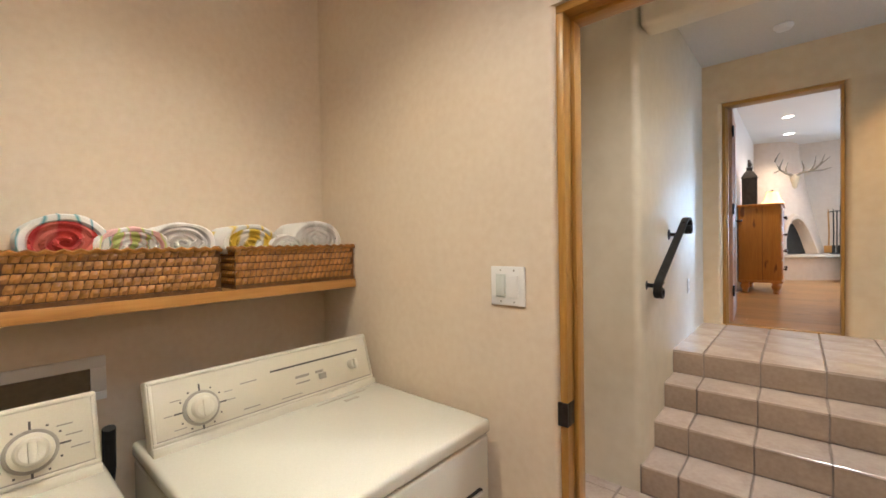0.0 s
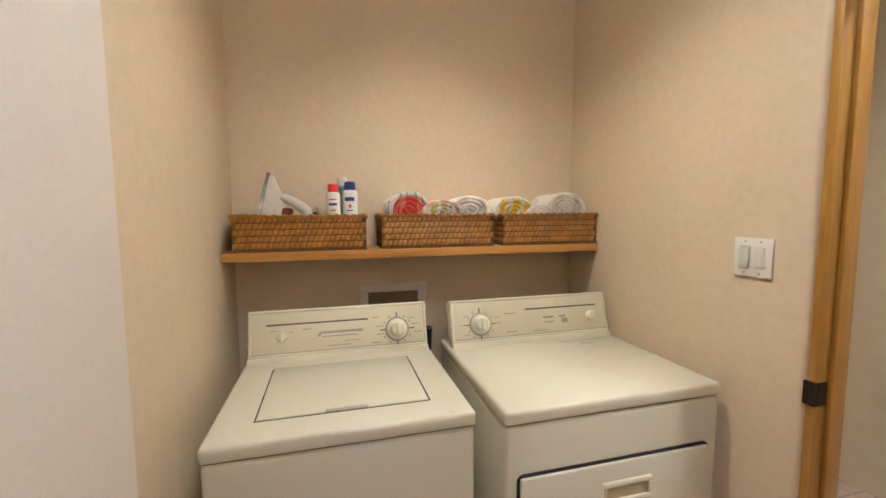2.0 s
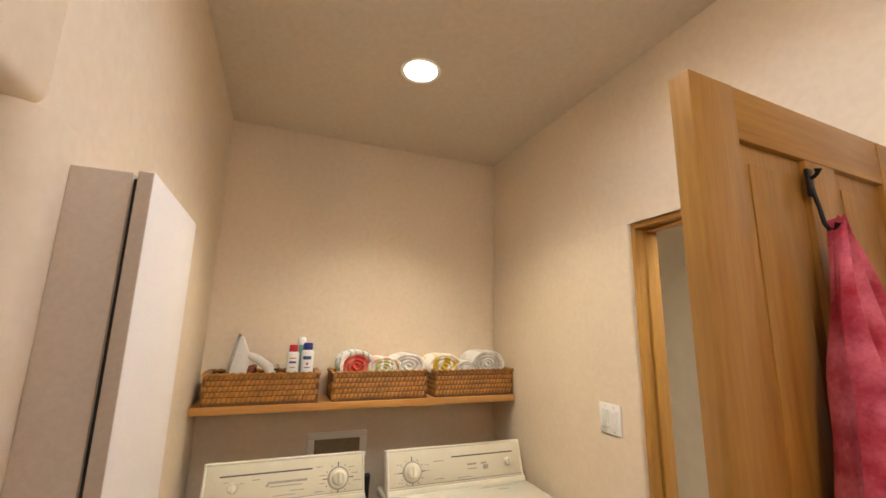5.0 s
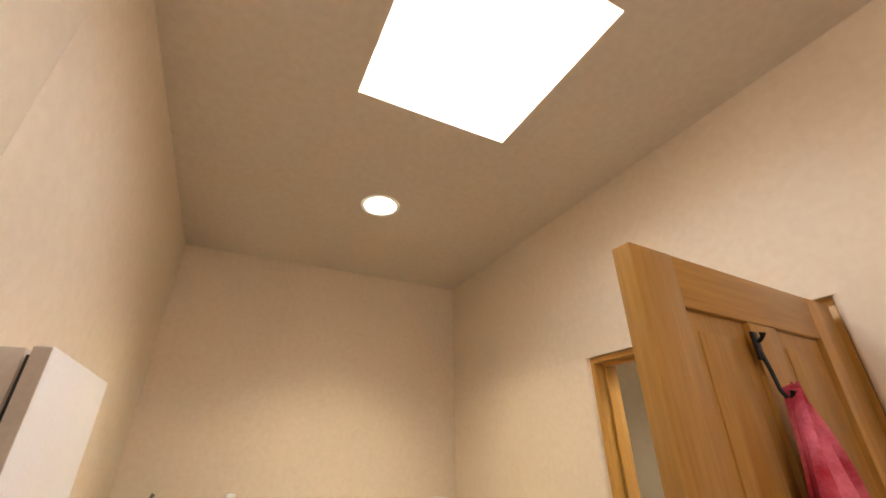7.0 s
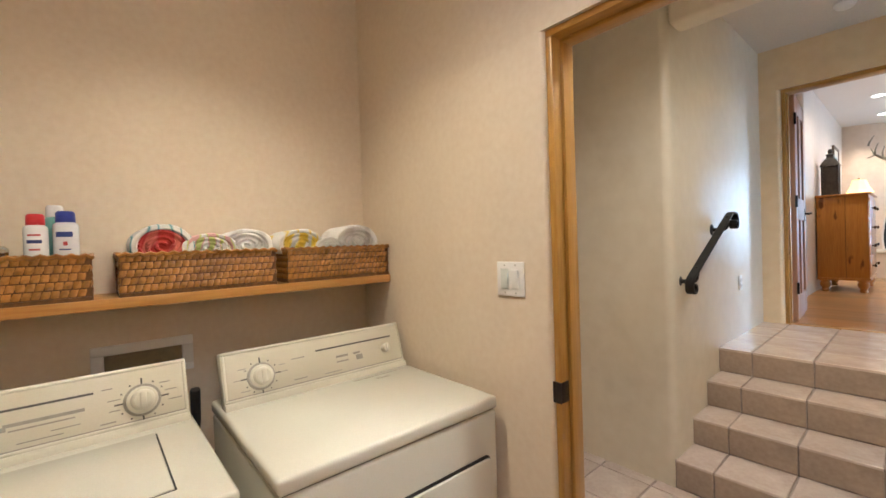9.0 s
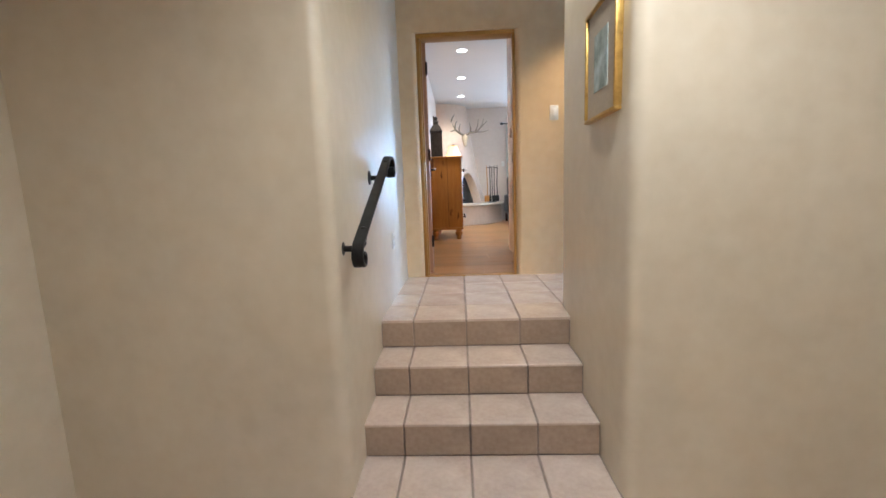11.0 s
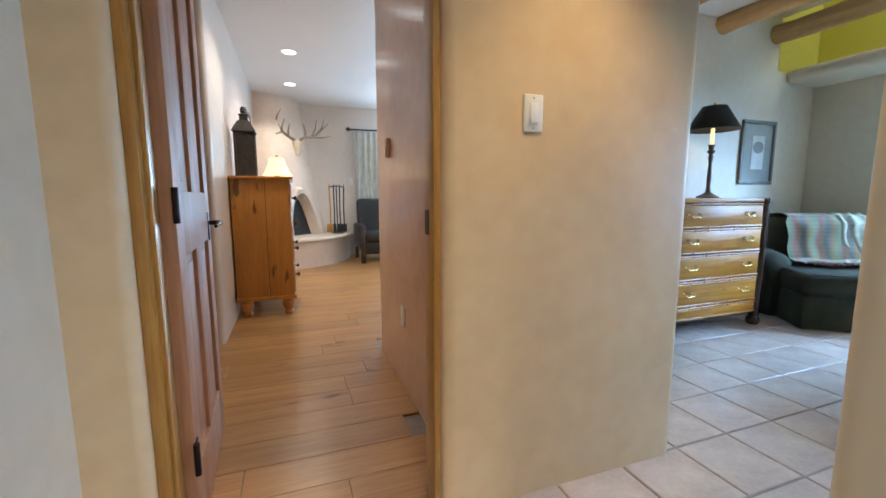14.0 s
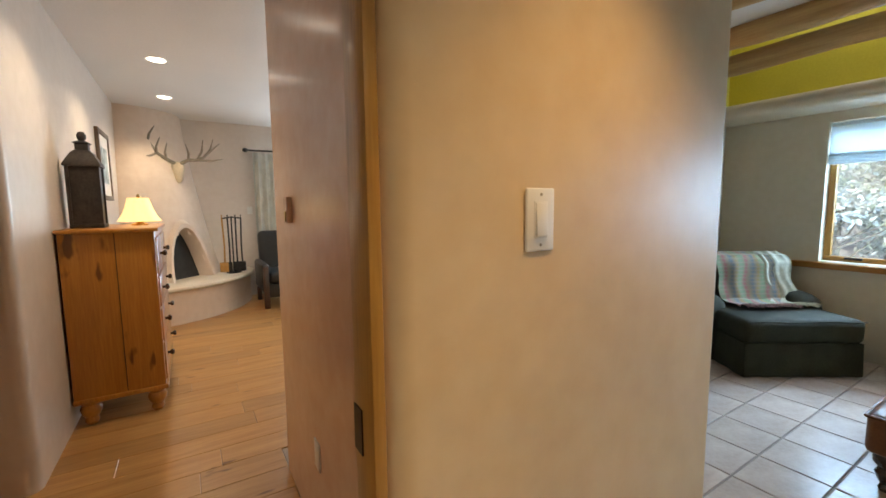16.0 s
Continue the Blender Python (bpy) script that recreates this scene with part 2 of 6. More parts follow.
# ---- building helpers ----
def link(name, bm, material, parent=None, label="", smooth=True):
    me = bpy.data.meshes.new(name)
    bmesh.ops.recalc_face_normals(bm, faces=bm.faces)
    bm.to_mesh(me)
    bm.free()
    if material is not None:
        me.materials.append(material)
    if smooth:
        me.polygons.foreach_set("use_smooth", [True] * len(me.polygons))
        me.set_sharp_from_angle(angle=radians(38))
    ob = new(name, me)
    if parent is not None:
        ob.parent = parent
    if label:
        ob["label"] = label
    return ob


def part(name, bm, material, parent, label=""):
    return link(name, bm, material, parent, label)


def thing(name, label, category, at=(0, 0, 0), rz=0, group=""):
    ob = new(name)
    ob.empty_display_size = 0.1
    ob.matrix_basis = pose(*at, 0, 0, rz)
    return tagged(ob, label, category, group)


def structure(name, bm, material, label, category="structure"):
    return tagged(link(name, bm, material), label, category, kind="structure")


def box(bm, x0, y0, z0, x1, y1, z1, bevel=0.0, seg=2, m=None):
    if x1 < x0:
        x0, x1 = x1, x0
    if y1 < y0:
        y0, y1 = y1, y0
    vs = [bm.verts.new((x, y, z)) for z in (z0, z1) for y in (y0, y1) for x in (x0, x1)]
    fs = [bm.faces.new([vs[i] for i in f]) for f in ((0, 2, 3, 1), (4, 5, 7, 6), (0, 1, 5, 4), (2, 6, 7, 3), (0, 4, 6, 2), (1, 3, 7, 5))]
    out = vs
    if bevel:
        es = {e for f in fs for e in f.edges}
        r = bmesh.ops.bevel(bm, geom=list(es), offset=bevel, segments=seg, affect="EDGES", profile=0.5)
        out = list({v for f in r["faces"] for v in f.verts} | {v for v in vs if v.is_valid})
    if m is not None:
        bmesh.ops.transform(bm, matrix=m, verts=[v for v in out if v.is_valid])
    return out


def B(*a, **k):
    bm = bmesh.new()
    box(bm, *a, **k)
    return bm


def prism(bm, pts, z0, z1):
    """An upright block over the outline pts (x, y)."""
    lo = [bm.verts.new((x, y, z0)) for x, y in pts]
    hi = [bm.verts.new((x, y, z1)) for x, y in pts]
    n = len(pts)
    bm.faces.new(lo[::-1]), bm.faces.new(hi)
    for i in range(n):
        bm.faces.new((lo[i], lo[(i + 1) % n], hi[(i + 1) % n], hi[i]))


def rounded(pts, radii, seg=8):
    """The outline pts with each corner rounded by its radius."""
    out, n = [], len(pts)
    for i in range(n):
        p, a, b, r = Vector(pts[i]), Vector(pts[i - 1]), Vector(pts[(i + 1) % n]), radii[i]
        if not r:
            out.append(tuple(p))
            continue
        u, v = (a - p).normalized(), (b - p).normalized()
        s, e = p + u * r, p + v * r
        c = p + (u + v) * r
        for k in range(seg + 1):
            t = k / seg * math.pi / 2
            q = c + (s - c) * math.cos(t) + (e - c) * math.sin(t)
            out.append((q.x, q.y))
    return out


def tube(bm, p0, p1, r0, r1=None, seg=12, cap=True):
    r1 = r0 if r1 is None else r1
    a, b = Vector(p0), Vector(p1)
    d = b - a
    r = bmesh.ops.create_cone(bm, cap_ends=cap, segments=seg, radius1=max(r0, 1e-4), radius2=max(r1, 1e-4), depth=d.length)
    bmesh.ops.transform(bm, matrix=Matrix.Translation((a + b) / 2) @ d.to_track_quat("Z", "Y").to_matrix().to_4x4(), verts=r["verts"])
    return r["verts"]


def lathe(bm, prof, at=(0, 0, 0), seg=20, axis="z", squash=1.0):
    """A turned shape from (radius, height) pairs."""
    rings, made = [], []
    for r, z in prof:
        ring = []
        for i in range(seg):
            t = 2 * math.pi * i / seg
            c, s = r * math.cos(t), r * math.sin(t) * squash
            p = {"z": (c, s, z), "x": (z, c, s), "y": (c, z, s)}[axis]
            ring.append(bm.verts.new((at[0] + p[0], at[1] + p[1], at[2] + p[2])))
        rings.append(ring)
        made += ring
    for a, b in zip(rings, rings[1:]):
        for i in range(seg):
            bm.faces.new((a[i], a[(i + 1) % seg], b[(i + 1) % seg], b[i]))
    bm.faces.new(rings[0][::-1]), bm.faces.new(rings[-1])
    return made


def sweep(bm, pts, w, h=None, seg=8, flat=False):
    """A bar along pts: round of radius w, or flat of width w and height h."""
    pts = [Vector(p) for p in pts]
    rings = []
    for i, p in enumerate(pts):
        d = (pts[min(i + 1, len(pts) - 1)] - pts[max(i - 1, 0)]).normalized()
        side = d.cross(Vector((0, 0, 1)))
        side = side.normalized() if side.length > 0.05 else Vector((1, 0, 0))
        up = side.cross(d).normalized()
        if flat:
            ring = [p + side * a * w / 2 + up * b * h / 2 for a, b in ((-1, -1), (1, -1), (1, 1), (-1, 1))]
        else:
            rad = w[i] if isinstance(w, (list, tuple)) else w
            ring = [p + (side * math.cos(t) + up * math.sin(t)) * rad for t in [2 * math.pi * k / seg for k in range(seg)]]
        rings.append([bm.verts.new(q) for q in ring])
    n = len(rings[0])
    for a, b in zip(rings, rings[1:]):
        for i in range(n):
            bm.faces.new((a[i], a[(i + 1) % n], b[(i + 1) % n], b[i]))
    bm.faces.new(rings[0][::-1]), bm.faces.new(rings[-1])


def clothy(bm, amount, scale, seed=0.0):
    """Pushes the surface in and out a little."""
    bm.normal_update()
    for v in bm.verts:
        v.co += v.normal * amount * noise.noise(v.co * scale + Vector((seed, seed * 2, seed * 3)))


# ---- structure ----
YR, YL, XB, CZ = 1.528, -0.088, -1.147, 2.77
F2 = 0.65
R = 0.1625


def wall(name, pts, radii, z0, z1, material, label):
    bm = bmesh.new()
    prism(bm, rounded(pts, radii), z0, z1)
    return structure(name, bm, material, label, "wall")


wall("wall_laundry_back", [(-1.3, -0.24), (XB, -0.24), (XB, 1.7), (-1.3, 1.7)], [0] * 4, -0.1, 2.9, M_PINK, "smooth pink plaster wall behind the laundry machines")
wall("wall_laundry_left", [(XB, -0.95), (0.56, -0.95), (0.56, YL), (XB, YL)], [0, 0, 0.06, 0], -0.1, 2.9, M_PINK, "pink plaster wall with a rounded outer corner")
bm = bmesh.new()
prism(bm, rounded([(0.2, -0.2), (0.564, -0.2), (0.564, -0.07), (0.2, -0.07)], [0, 0, 0.05, 0]), -0.05, 1.94)
structure("wall_partition", bm, M_PINK, "pink plaster partition end, slightly proud of the wall", "wall")
structure("wall_alcove_header", B(0.5, -0.95, 1.94, 2.4, YL, 2.9, bevel=0.03, seg=4), M_PINK, "pink plaster header over the wash alcove", "wall")
wall("wall_alcove", [(0.56, -1.1), (2.5, -1.1), (2.5, -0.95), (0.56, -0.95)], [0] * 4, -0.1, 2.9, M_PINK, "pink plaster wall of the wash alcove")
wall("wall_laundry_end", [(2.4, -0.95), (2.55, -0.95), (2.55, 1.66), (2.4, 1.66)], [0] * 4, -0.1, 2.9, M_PINK, "plain pink plaster end wall")
# wall with the laundry doorway
DX0, DX1, DZ = -0.012, 0.795, 2.092
bm = bmesh.new()
prism(bm, rounded([(XB, YR), (DX0, YR), (DX0, 1.66), (XB, 1.66)], [0, 0.018, 0, 0], 5), -0.1, DZ)
prism(bm, rounded([(DX1, YR), (2.4, YR), (2.4, 1.66), (DX1, 1.66)], [0.018, 0, 0, 0], 5), -0.1, DZ)
box(bm, XB, YR, DZ, 2.4, 1.66, 2.9)
structure("wall_laundry_door", bm, M_PINK, "pink plaster wall with the laundry doorway", "wall")
# laundry ceiling with the skylight shaft
SX0, SX1, SY0, SY1 = 0.272, 0.83, 0.448, 0.987
bm = bmesh.new()
for a in ((-1.3, -1.1, SX0, 1.7), (SX1, -1.1, 2.55, 1.7), (SX0, -1.1, SX1, SY0), (SX0, SY1, SX1, 1.7)):
    box(bm, a[0], a[1], CZ, a[2], a[3], CZ + 0.14)
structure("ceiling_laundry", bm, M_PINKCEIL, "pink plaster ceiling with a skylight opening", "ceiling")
bm = bmesh.new()
for a in ((SX0 - 0.03, SY0 - 0.03, SX0, SY1 + 0.03), (SX1, SY0 - 0.03, SX1 + 0.03, SY1 + 0.03), (SX0, SY0 - 0.03, SX1, SY0), (SX0, SY1, SX1, SY1 + 0.03)):
    box(bm, a[0], a[1], CZ + 0.141, a[2], a[3], CZ + 0.3)
structure("skylight_shaft", bm, M_WHITEPAINT, "white painted skylight shaft", "skylight")
structure("skylight_1", B(SX0 - 0.03, SY0 - 0.03, CZ + 0.3, SX1 + 0.03, SY1 + 0.03, CZ + 0.32), M_SKYPANEL, "bright frosted skylight panel", "skylight")
# lower hall
wall("wall_stair_left", [(-1.35, 2.95), (-0.18, 2.95), (-0.19, 3.78), (-0.18, 5.0), (-1.35, 5.0)], [0, 0.05, 0, 0, 0], -0.1, 3.2, M_HALL, "burnished cream plaster wall beside the steps")
wall("wall_stair_right", [(0.905, 2.95), (2.6, 2.95), (2.6, 3.15), (1.08, 3.15), (1.08, 4.07), (0.938, 4.07), (0.908, 3.78)], [0.06, 0, 0, 0, 0.05, 0.035, 0], -0.1, 3.2, M_HALL, "burnished cream plaster wall beside the steps")
wall("wall_hall_west", [(-1.5, 1.66), (-1.35, 1.66), (-1.35, 3.0), (-1.5, 3.0)], [0] * 4, -0.1, 3.2, M_HALL, "cream plaster end wall of the lower hall")
wall("wall_hall_east", [(2.6, 1.66), (2.75, 1.66), (2.75, 3.0), (2.6, 3.0)], [0] * 4, -0.1, 3.2, M_HALL, "cream plaster end wall of the lower hall")
structure("lintel", B(-0.176, 2.95, 2.63, 0.905, 3.12, 3.2, bevel=0.03, seg=4), M_HALL, "cream plaster lintel over the steps", "lintel")
structure("ceiling_hall", B(-1.5, 1.6, 2.9, 2.75, 2.95, 3.05), M_HALLCEIL, "cream plaster ceiling of the lower hall", "ceiling")
structure("ceiling_landing", B(-0.6, 2.951, 3.03, 1.76, 5.12, 3.12), M_HALLCEIL, "off-white plaster ceiling over the landing", "ceiling")
# landing door wall; the pier beside it runs back between bedroom and den
BX0, BX1, BZ = -0.03, 0.775, 2.67
bm = bmesh.new()
prism(bm, rounded([(-0.6, 4.98), (BX0, 4.98), (BX0, 5.13), (-0.6, 5.13)], [0, 0.035, 0, 0], 6), 0, BZ)
prism(bm, rounded([(BX1, 4.98), (1.815, 4.98), (1.815, 6.86), (1.3, 6.86), (1.3, 6.66), (0.905, 6.66), (0.905, 5.13), (BX1, 5.13)], [0.05, 0.05, 0, 0, 0, 0.05, 0, 0], 8), 0, BZ)
prism(bm, rounded([(-0.6, 4.98), (1.815, 4.98), (1.815, 5.13), (-0.6, 5.13)], [0, 0.05, 0, 0], 8), BZ, 3.3)
prism(bm, rounded([(0.905, 5.13), (1.815, 5.13), (1.815, 6.86), (1.3, 6.86), (1.3, 6.66), (0.905, 6.66)], [0, 0, 0, 0, 0, 0.05], 8), BZ, 3.3)
structure("wall_landing", bm, M_TAN, "burnished tan plaster wall with the bedroom doorway", "wall")
# bedroom shell
bm = B(0.901, 5.14, F2, 0.9045, 6.6, 3.29)
box(bm, BX1 - 0.006, 5.080, F2, BX1 - 0.0025, 5.134, BZ - 0.031)
structure("wall_bedroom_right", bm, M_BEDPINK, "glossy blush plaster wall inside the bedroom doorway", "wall")
wall("wall_bedroom_left", [(-0.75, 7.05), (-0.165, 7.05), (-0.165, 11.65), (-0.75, 11.65)], [0, 0.06, 0, 0], 0.5, 3.4, M_BED, "pale burnished plaster bedroom wall with rounded corner")
wall("wall_bedroom_recess", [(-0.77, 5.13), (-0.62, 5.13), (-0.62, 7.05), (-0.77, 7.05)], [0] * 4, 0.5, 3.4, M_BEDPINK, "blush plaster wall behind the open door")
bm = bmesh.new()
box(bm, -0.75, 11.5, 0.5, 1.9, 11.65, 3.4), box(bm, 3.5, 11.5, 0.5, 4.3, 11.65, 3.4), box(bm, 1.9, 11.5, 0.5, 3.5, 11.65, 1.0), box(bm, 1.9, 11.5, 2.8, 3.5, 11.65, 3.4)
structure("wall_bedroom_back", bm, M_BED, "pale plaster bedroom back wall with a window opening", "wall")
structure("wall_bedroom_side", B(4.1, 6.86, 0.5, 4.25, 11.5, 3.4), M_BED, "pale plaster bedroom side wall", "wall")
structure("ceiling_bedroom", B(-0.77, 5.13, 3.3, 4.3, 11.65, 3.4), M_BEDCEIL, "smooth off-white bedroom ceiling", "ceiling")
# den shell
WX, PY = 5.42, 6.60
bm = bmesh.new()
box(bm, 1.815, PY, 0.5, WX + 0.2, 6.86, 4.1)
structure("wall_den_picture", bm, M_DEN, "grey-cream plaster den wall", "wall")
WY0, WY1, WZ0, WZ1 = 3.3, 5.77, 1.49, 2.73
bm = bmesh.new()
box(bm, WX, WY1, 0.5, WX + 0.2, PY, 2.95), box(bm, WX, 2.0, 0.5, WX + 0.2, WY0, 2.95), box(bm, WX, WY0, 0.5, WX + 0.2, WY1, WZ0), box(bm, WX, WY0, WZ1, WX + 0.2, WY1, 2.95)
structure("wall_den_window", bm, M_DEN, "grey-cream plaster den wall round the window", "wall")
structure("wall_den_upper", B(WX, 2.0, 2.951, WX + 0.2, PY, 4.1), M_YELLOW, "yellow painted upper wall of the den", "wall")
wall("wall_den_south", [(1.06, 3.0), (WX + 0.2, 3.0), (WX + 0.2, 3.15), (1.06, 3.15)], [0] * 4, 0.5, 4.1, M_DEN, "grey-cream plaster den wall")
structure("ceiling_den", B(1.0, 2.9, 3.42, 4.86, 6.73, 3.55), M_DENCEIL, "off-white den ceiling above the beams", "ceiling")
structure("ceiling_den_bay", B(4.86, 2.9, 4.1, WX + 0.2, 6.86, 4.2), M_DENCEIL, "off-white ceiling of the raised den bay", "ceiling")
structure("wall_den_bay", B(4.86, 3.15, 3.551, 4.91, PY, 4.1), M_YELLOW, "yellow painted side of the raised bay", "wall")
bm = bmesh.new()
box(bm, -1.5, -1.1, -0.15, 2.75, 2.95, -0.008)
structure("floor_base", bm, M_GROUT, "grout bed of the tile floor", "floor")
bm = bmesh.new()
box(bm, -0.77, 5.1, 0.5, 0.905, 6.86, F2 - 0.012), box(bm, -0.77, 6.861, 0.5, 4.3, 11.65, F2 - 0.012)
structure("floor_bedroom_base", bm, M_GROUT, "dark floor base under the planks", "floor")
structure("wall_den_drop", B(1.70, 3.15, 3.03, 1.76, 4.98, 3.45), M_HALL, "plaster edge between landing and den ceilings", "wall")
bm = bmesh.new()
box(bm, -0.6, 3.77, 0.5, WX + 0.2, 5.1, F2 - 0.008), box(bm, 0.906, 5.101, 0.5, WX + 0.2, 6.86, F2 - 0.008)
structure("floor_den_base", bm, M_GROUT, "grout bed of the upper tile floor", "floor")
# ---- laundry ----
def text_bars(parent, rows, x, material, name="print_bar"):
    """Unreadable print as plain bars: rows of (y, z, width, height) on a face looking along +x."""
    for y, z, w, h in rows:
        part(name, B(x, y - w / 2, z - h / 2, x + 0.0012, y + w / 2, z + h / 2), material, parent)


def console(parent, w, dial_y, knob_y, bar, rows):
    """The tilted control panel along the back of a machine, local y from 0 to w."""
    tilt = -17
    c = part("console", B(-0.05, 0.012, 0, 0.0, w - 0.012, 0.192, bevel=0.006), M_BISQUEP, parent)
    c.matrix_basis = pose(-0.535, 0, 0.913, 0, tilt, 0)
    bm = B(0.0, 0.024, 0.032, 0.003, w - 0.024, 0.180, bevel=0.001)
    part("face_plate", bm, M_CONSOLE, c, "cream printed control face")
    for y0, y1, z0, z1 in ((0.016, w - 0.016, 0.180, 0.188), (0.016, w - 0.016, 0.024, 0.032), (0.016, 0.024, 0.032, 0.180), (w - 0.024, w - 0.016, 0.032, 0.180)):
        part("bezel", B(-0.002, y0, z0, 0.006, y1, z1, bevel=0.002), M_BISQUEP, c)
    part("bezel_line", B(0.0, 0.024, 0.0325, 0.0036, w - 0.024, 0.0355), M_INKLIGHT, c, "thin shadow line under the panel")
    bm = bmesh.new()
    box(bm, -0.02, 0.012, -0.004, 0.012, w - 0.012, 0.022, bevel=0.004)
    part("lower_trim", bm, M_BISQUEP, c)
    bm = B(0.003, bar[0], 0.134, 0.0045, bar[1], 0.140)
    part("accent_stripe", bm, M_INK, c, "thin dark accent stripe")
    bm = bmesh.new()
    lathe(bm, [(0.047, 0), (0.047, 0.004), (0.042, 0.006)], (0.003, dial_y, 0.09), 28, "x")
    part("dial_skirt", bm, M_INKLIGHT, c, "grey dial ring")
    bm = bmesh.new()
    lathe(bm, [(0.040, 0), (0.039, 0.008), (0.031, 0.012), (0.027, 0.032), (0.022, 0.036)], (0.008, dial_y, 0.09), 28, "x")
    box(bm, 0.03, dial_y - 0.008, 0.066, 0.05, dial_y + 0.008, 0.114, bevel=0.005)
    part("dial", bm, M_BISQUEP, c, "cream timer dial")
    bm = bmesh.new()
    lathe(bm, [(0.020, 0), (0.019, 0.012), (0.015, 0.022)], (0.003, knob_y, 0.092), 20, "x")
    box(bm, 0.018, knob_y - 0.006, 0.074, 0.034, knob_y + 0.006, 0.110, bevel=0.004)
    part("knob", bm, M_BISQUEP, c, "small cream selector knob")
    for k in range(12):
        bm = bmesh.new()
        a = k * math.pi / 6
        y, z = dial_y + 0.057 * math.cos(a), 0.09 + 0.055 * math.sin(a)
        long = 0.010 if k % 3 == 0 else 0.005
        box(bm, 0.003, y - (long if k % 6 == 0 else 0.0022), z - (long if k % 6 == 3 else 0.0022), 0.0042, y + (long if k % 6 == 0 else 0.0022), z + (long if k % 6 == 3 else 0.0022))
        part("dial_mark", bm, M_INK, c)
    text_bars(c, rows, 0.003, M_INKLIGHT)
    return c


def machine_body(parent, w, d, z_gap=0.872):
    """Cabinet with a toe step, local x from -d to 0 (front), y from 0 to w."""
    part("cabinet", B(-d, 0.004, 0.02, -0.004, w - 0.004, z_gap - 0.0018, bevel=0.012, seg=3), M_BISQUE, parent)
    part("toe_panel", B(-0.03, 0.008, 0.018, 0.0, w - 0.008, 0.075, bevel=0.003), M_BISQUE, parent)
    part("seam", B(-d + 0.02, 0.012, z_gap - 0.012, -0.012, w - 0.012, z_gap + 0.006), M_GAP, parent, "dark seam under the top")
    part("top", B(-d, 0, z_gap, 0.0, w, 0.915, bevel=0.012, seg=3), M_BISQUE, parent)
    for y in (0.05, w - 0.05):
        for x in (-0.06, -d + 0.06):
            bm = bmesh.new()
            tube(bm, (x, y, 0), (x, y, 0.03), 0.018)
            part("foot", bm, M_GAP, parent, "black levelling foot")


washer = thing("washing_machine", "bisque enamel top-loading washing machine beside the dryer", "washing machine", (-0.246, 0.0, 0))
machine_body(washer, 0.683, 0.66)
lid_gap = bmesh.new()
for y in (0.108, 0.575):
    box(lid_gap, -0.475, y - 0.002, 0.9145, -0.10, y + 0.002, 0.9162)
box(lid_gap, -0.103, 0.108, 0.9145, -0.1, 0.575, 0.9158)
lid = part("lid", B(-0.48, 0.112, 0.912, -0.103, 0.571, 0.919, bevel=0.003), M_BISQUE, washer)
part("lid_seam", lid_gap, M_GAP, lid, "dark lid seam")
part("finger_notch", B(-0.118, 0.285, 0.9165, -0.1, 0.40, 0.9198, bevel=0.0015), M_INKLIGHT, lid, "shadowed finger notch")
wrows = [(0.215, 0.115, 0.03, 0.004), (0.34, 0.098, 0.16, 0.009), (0.335, 0.083, 0.13, 0.004), (0.26, 0.09, 0.012, 0.012), (0.38, 0.062, 0.06, 0.003), (0.33, 0.048, 0.09, 0.003), (0.47, 0.14, 0.026, 0.003),
         (0.10, 0.115, 0.02, 0.003), (0.16, 0.107, 0.016, 0.003), (0.625, 0.105, 0.03, 0.003), (0.635, 0.075, 0.035, 0.003), (0.485, 0.105, 0.03, 0.003), (0.485, 0.075, 0.026, 0.003), (0.47, 0.045, 0.036, 0.004), (0.61, 0.13, 0.028, 0.003)]
console(washer, 0.683, 0.552, 0.128, (0.075, 0.44), wrows)

dryer = thing("clothes_dryer", "bisque enamel front-loading clothes dryer against the wall", "dryer", (-0.215, 0.752, 0))
machine_body(dryer, 0.742, 0.69)
door_bm = B(-0.002, 0.045, 0.348, 0.012, 0.688, 0.722, bevel=0.006, seg=2)
dd = part("door", door_bm, M_BISQUE, dryer)
bm = bmesh.new()
pts = rounded([(0.037, 0.340), (0.696, 0.340), (0.696, 0.730), (0.037, 0.730)], [0.02] * 4, 5)
lo = [bm.verts.new((-0.003, y, z)) for y, z in pts]
hi = [bm.verts.new((0.0005, y, z)) for y, z in pts]
bm.faces.new(hi)
for i in range(len(pts)):
    bm.faces.new((lo[i], lo[(i + 1) % len(pts)], hi[(i + 1) % len(pts)], hi[i]))
part("door_seam", bm, M_GAP, dd, "dark line round the door")
hb = bmesh.new()
for a in ((0.30, 0.652, 0.47, 0.668), (0.30, 0.600, 0.47, 0.613), (0.30, 0.613, 0.315, 0.652), (0.455, 0.613, 0.47, 0.652)):
    box(hb, 0.010, a[0], a[1], 0.020, a[2], a[3], bevel=0.003)
hand = part("pull_handle", hb, M_BISQUEP, dd, "cream recessed pull")
part("pull_recess", B(0.011, 0.313, 0.611, 0.0135, 0.457, 0.654), mat("pull_recess_plastic", (0.50, 0.43, 0.30), 0.5, spread=0.05, bump=0.02), hand, "shadowed recess of the pull")
part("badge", B(-0.004, 0.075, 0.195, 0.0015, 0.097, 0.215, bevel=0.001), M_WHITEPL, dryer, "small white sticker")
lint = bmesh.new()
box(lint, -0.50, 0.46, 0.9145, -0.495, 0.66, 0.9165), box(lint, -0.47, 0.545, 0.9145, -0.455, 0.60, 0.9165)
part("lint_hatch", lint, M_INKLIGHT, dryer, "lint screen hatch outline")
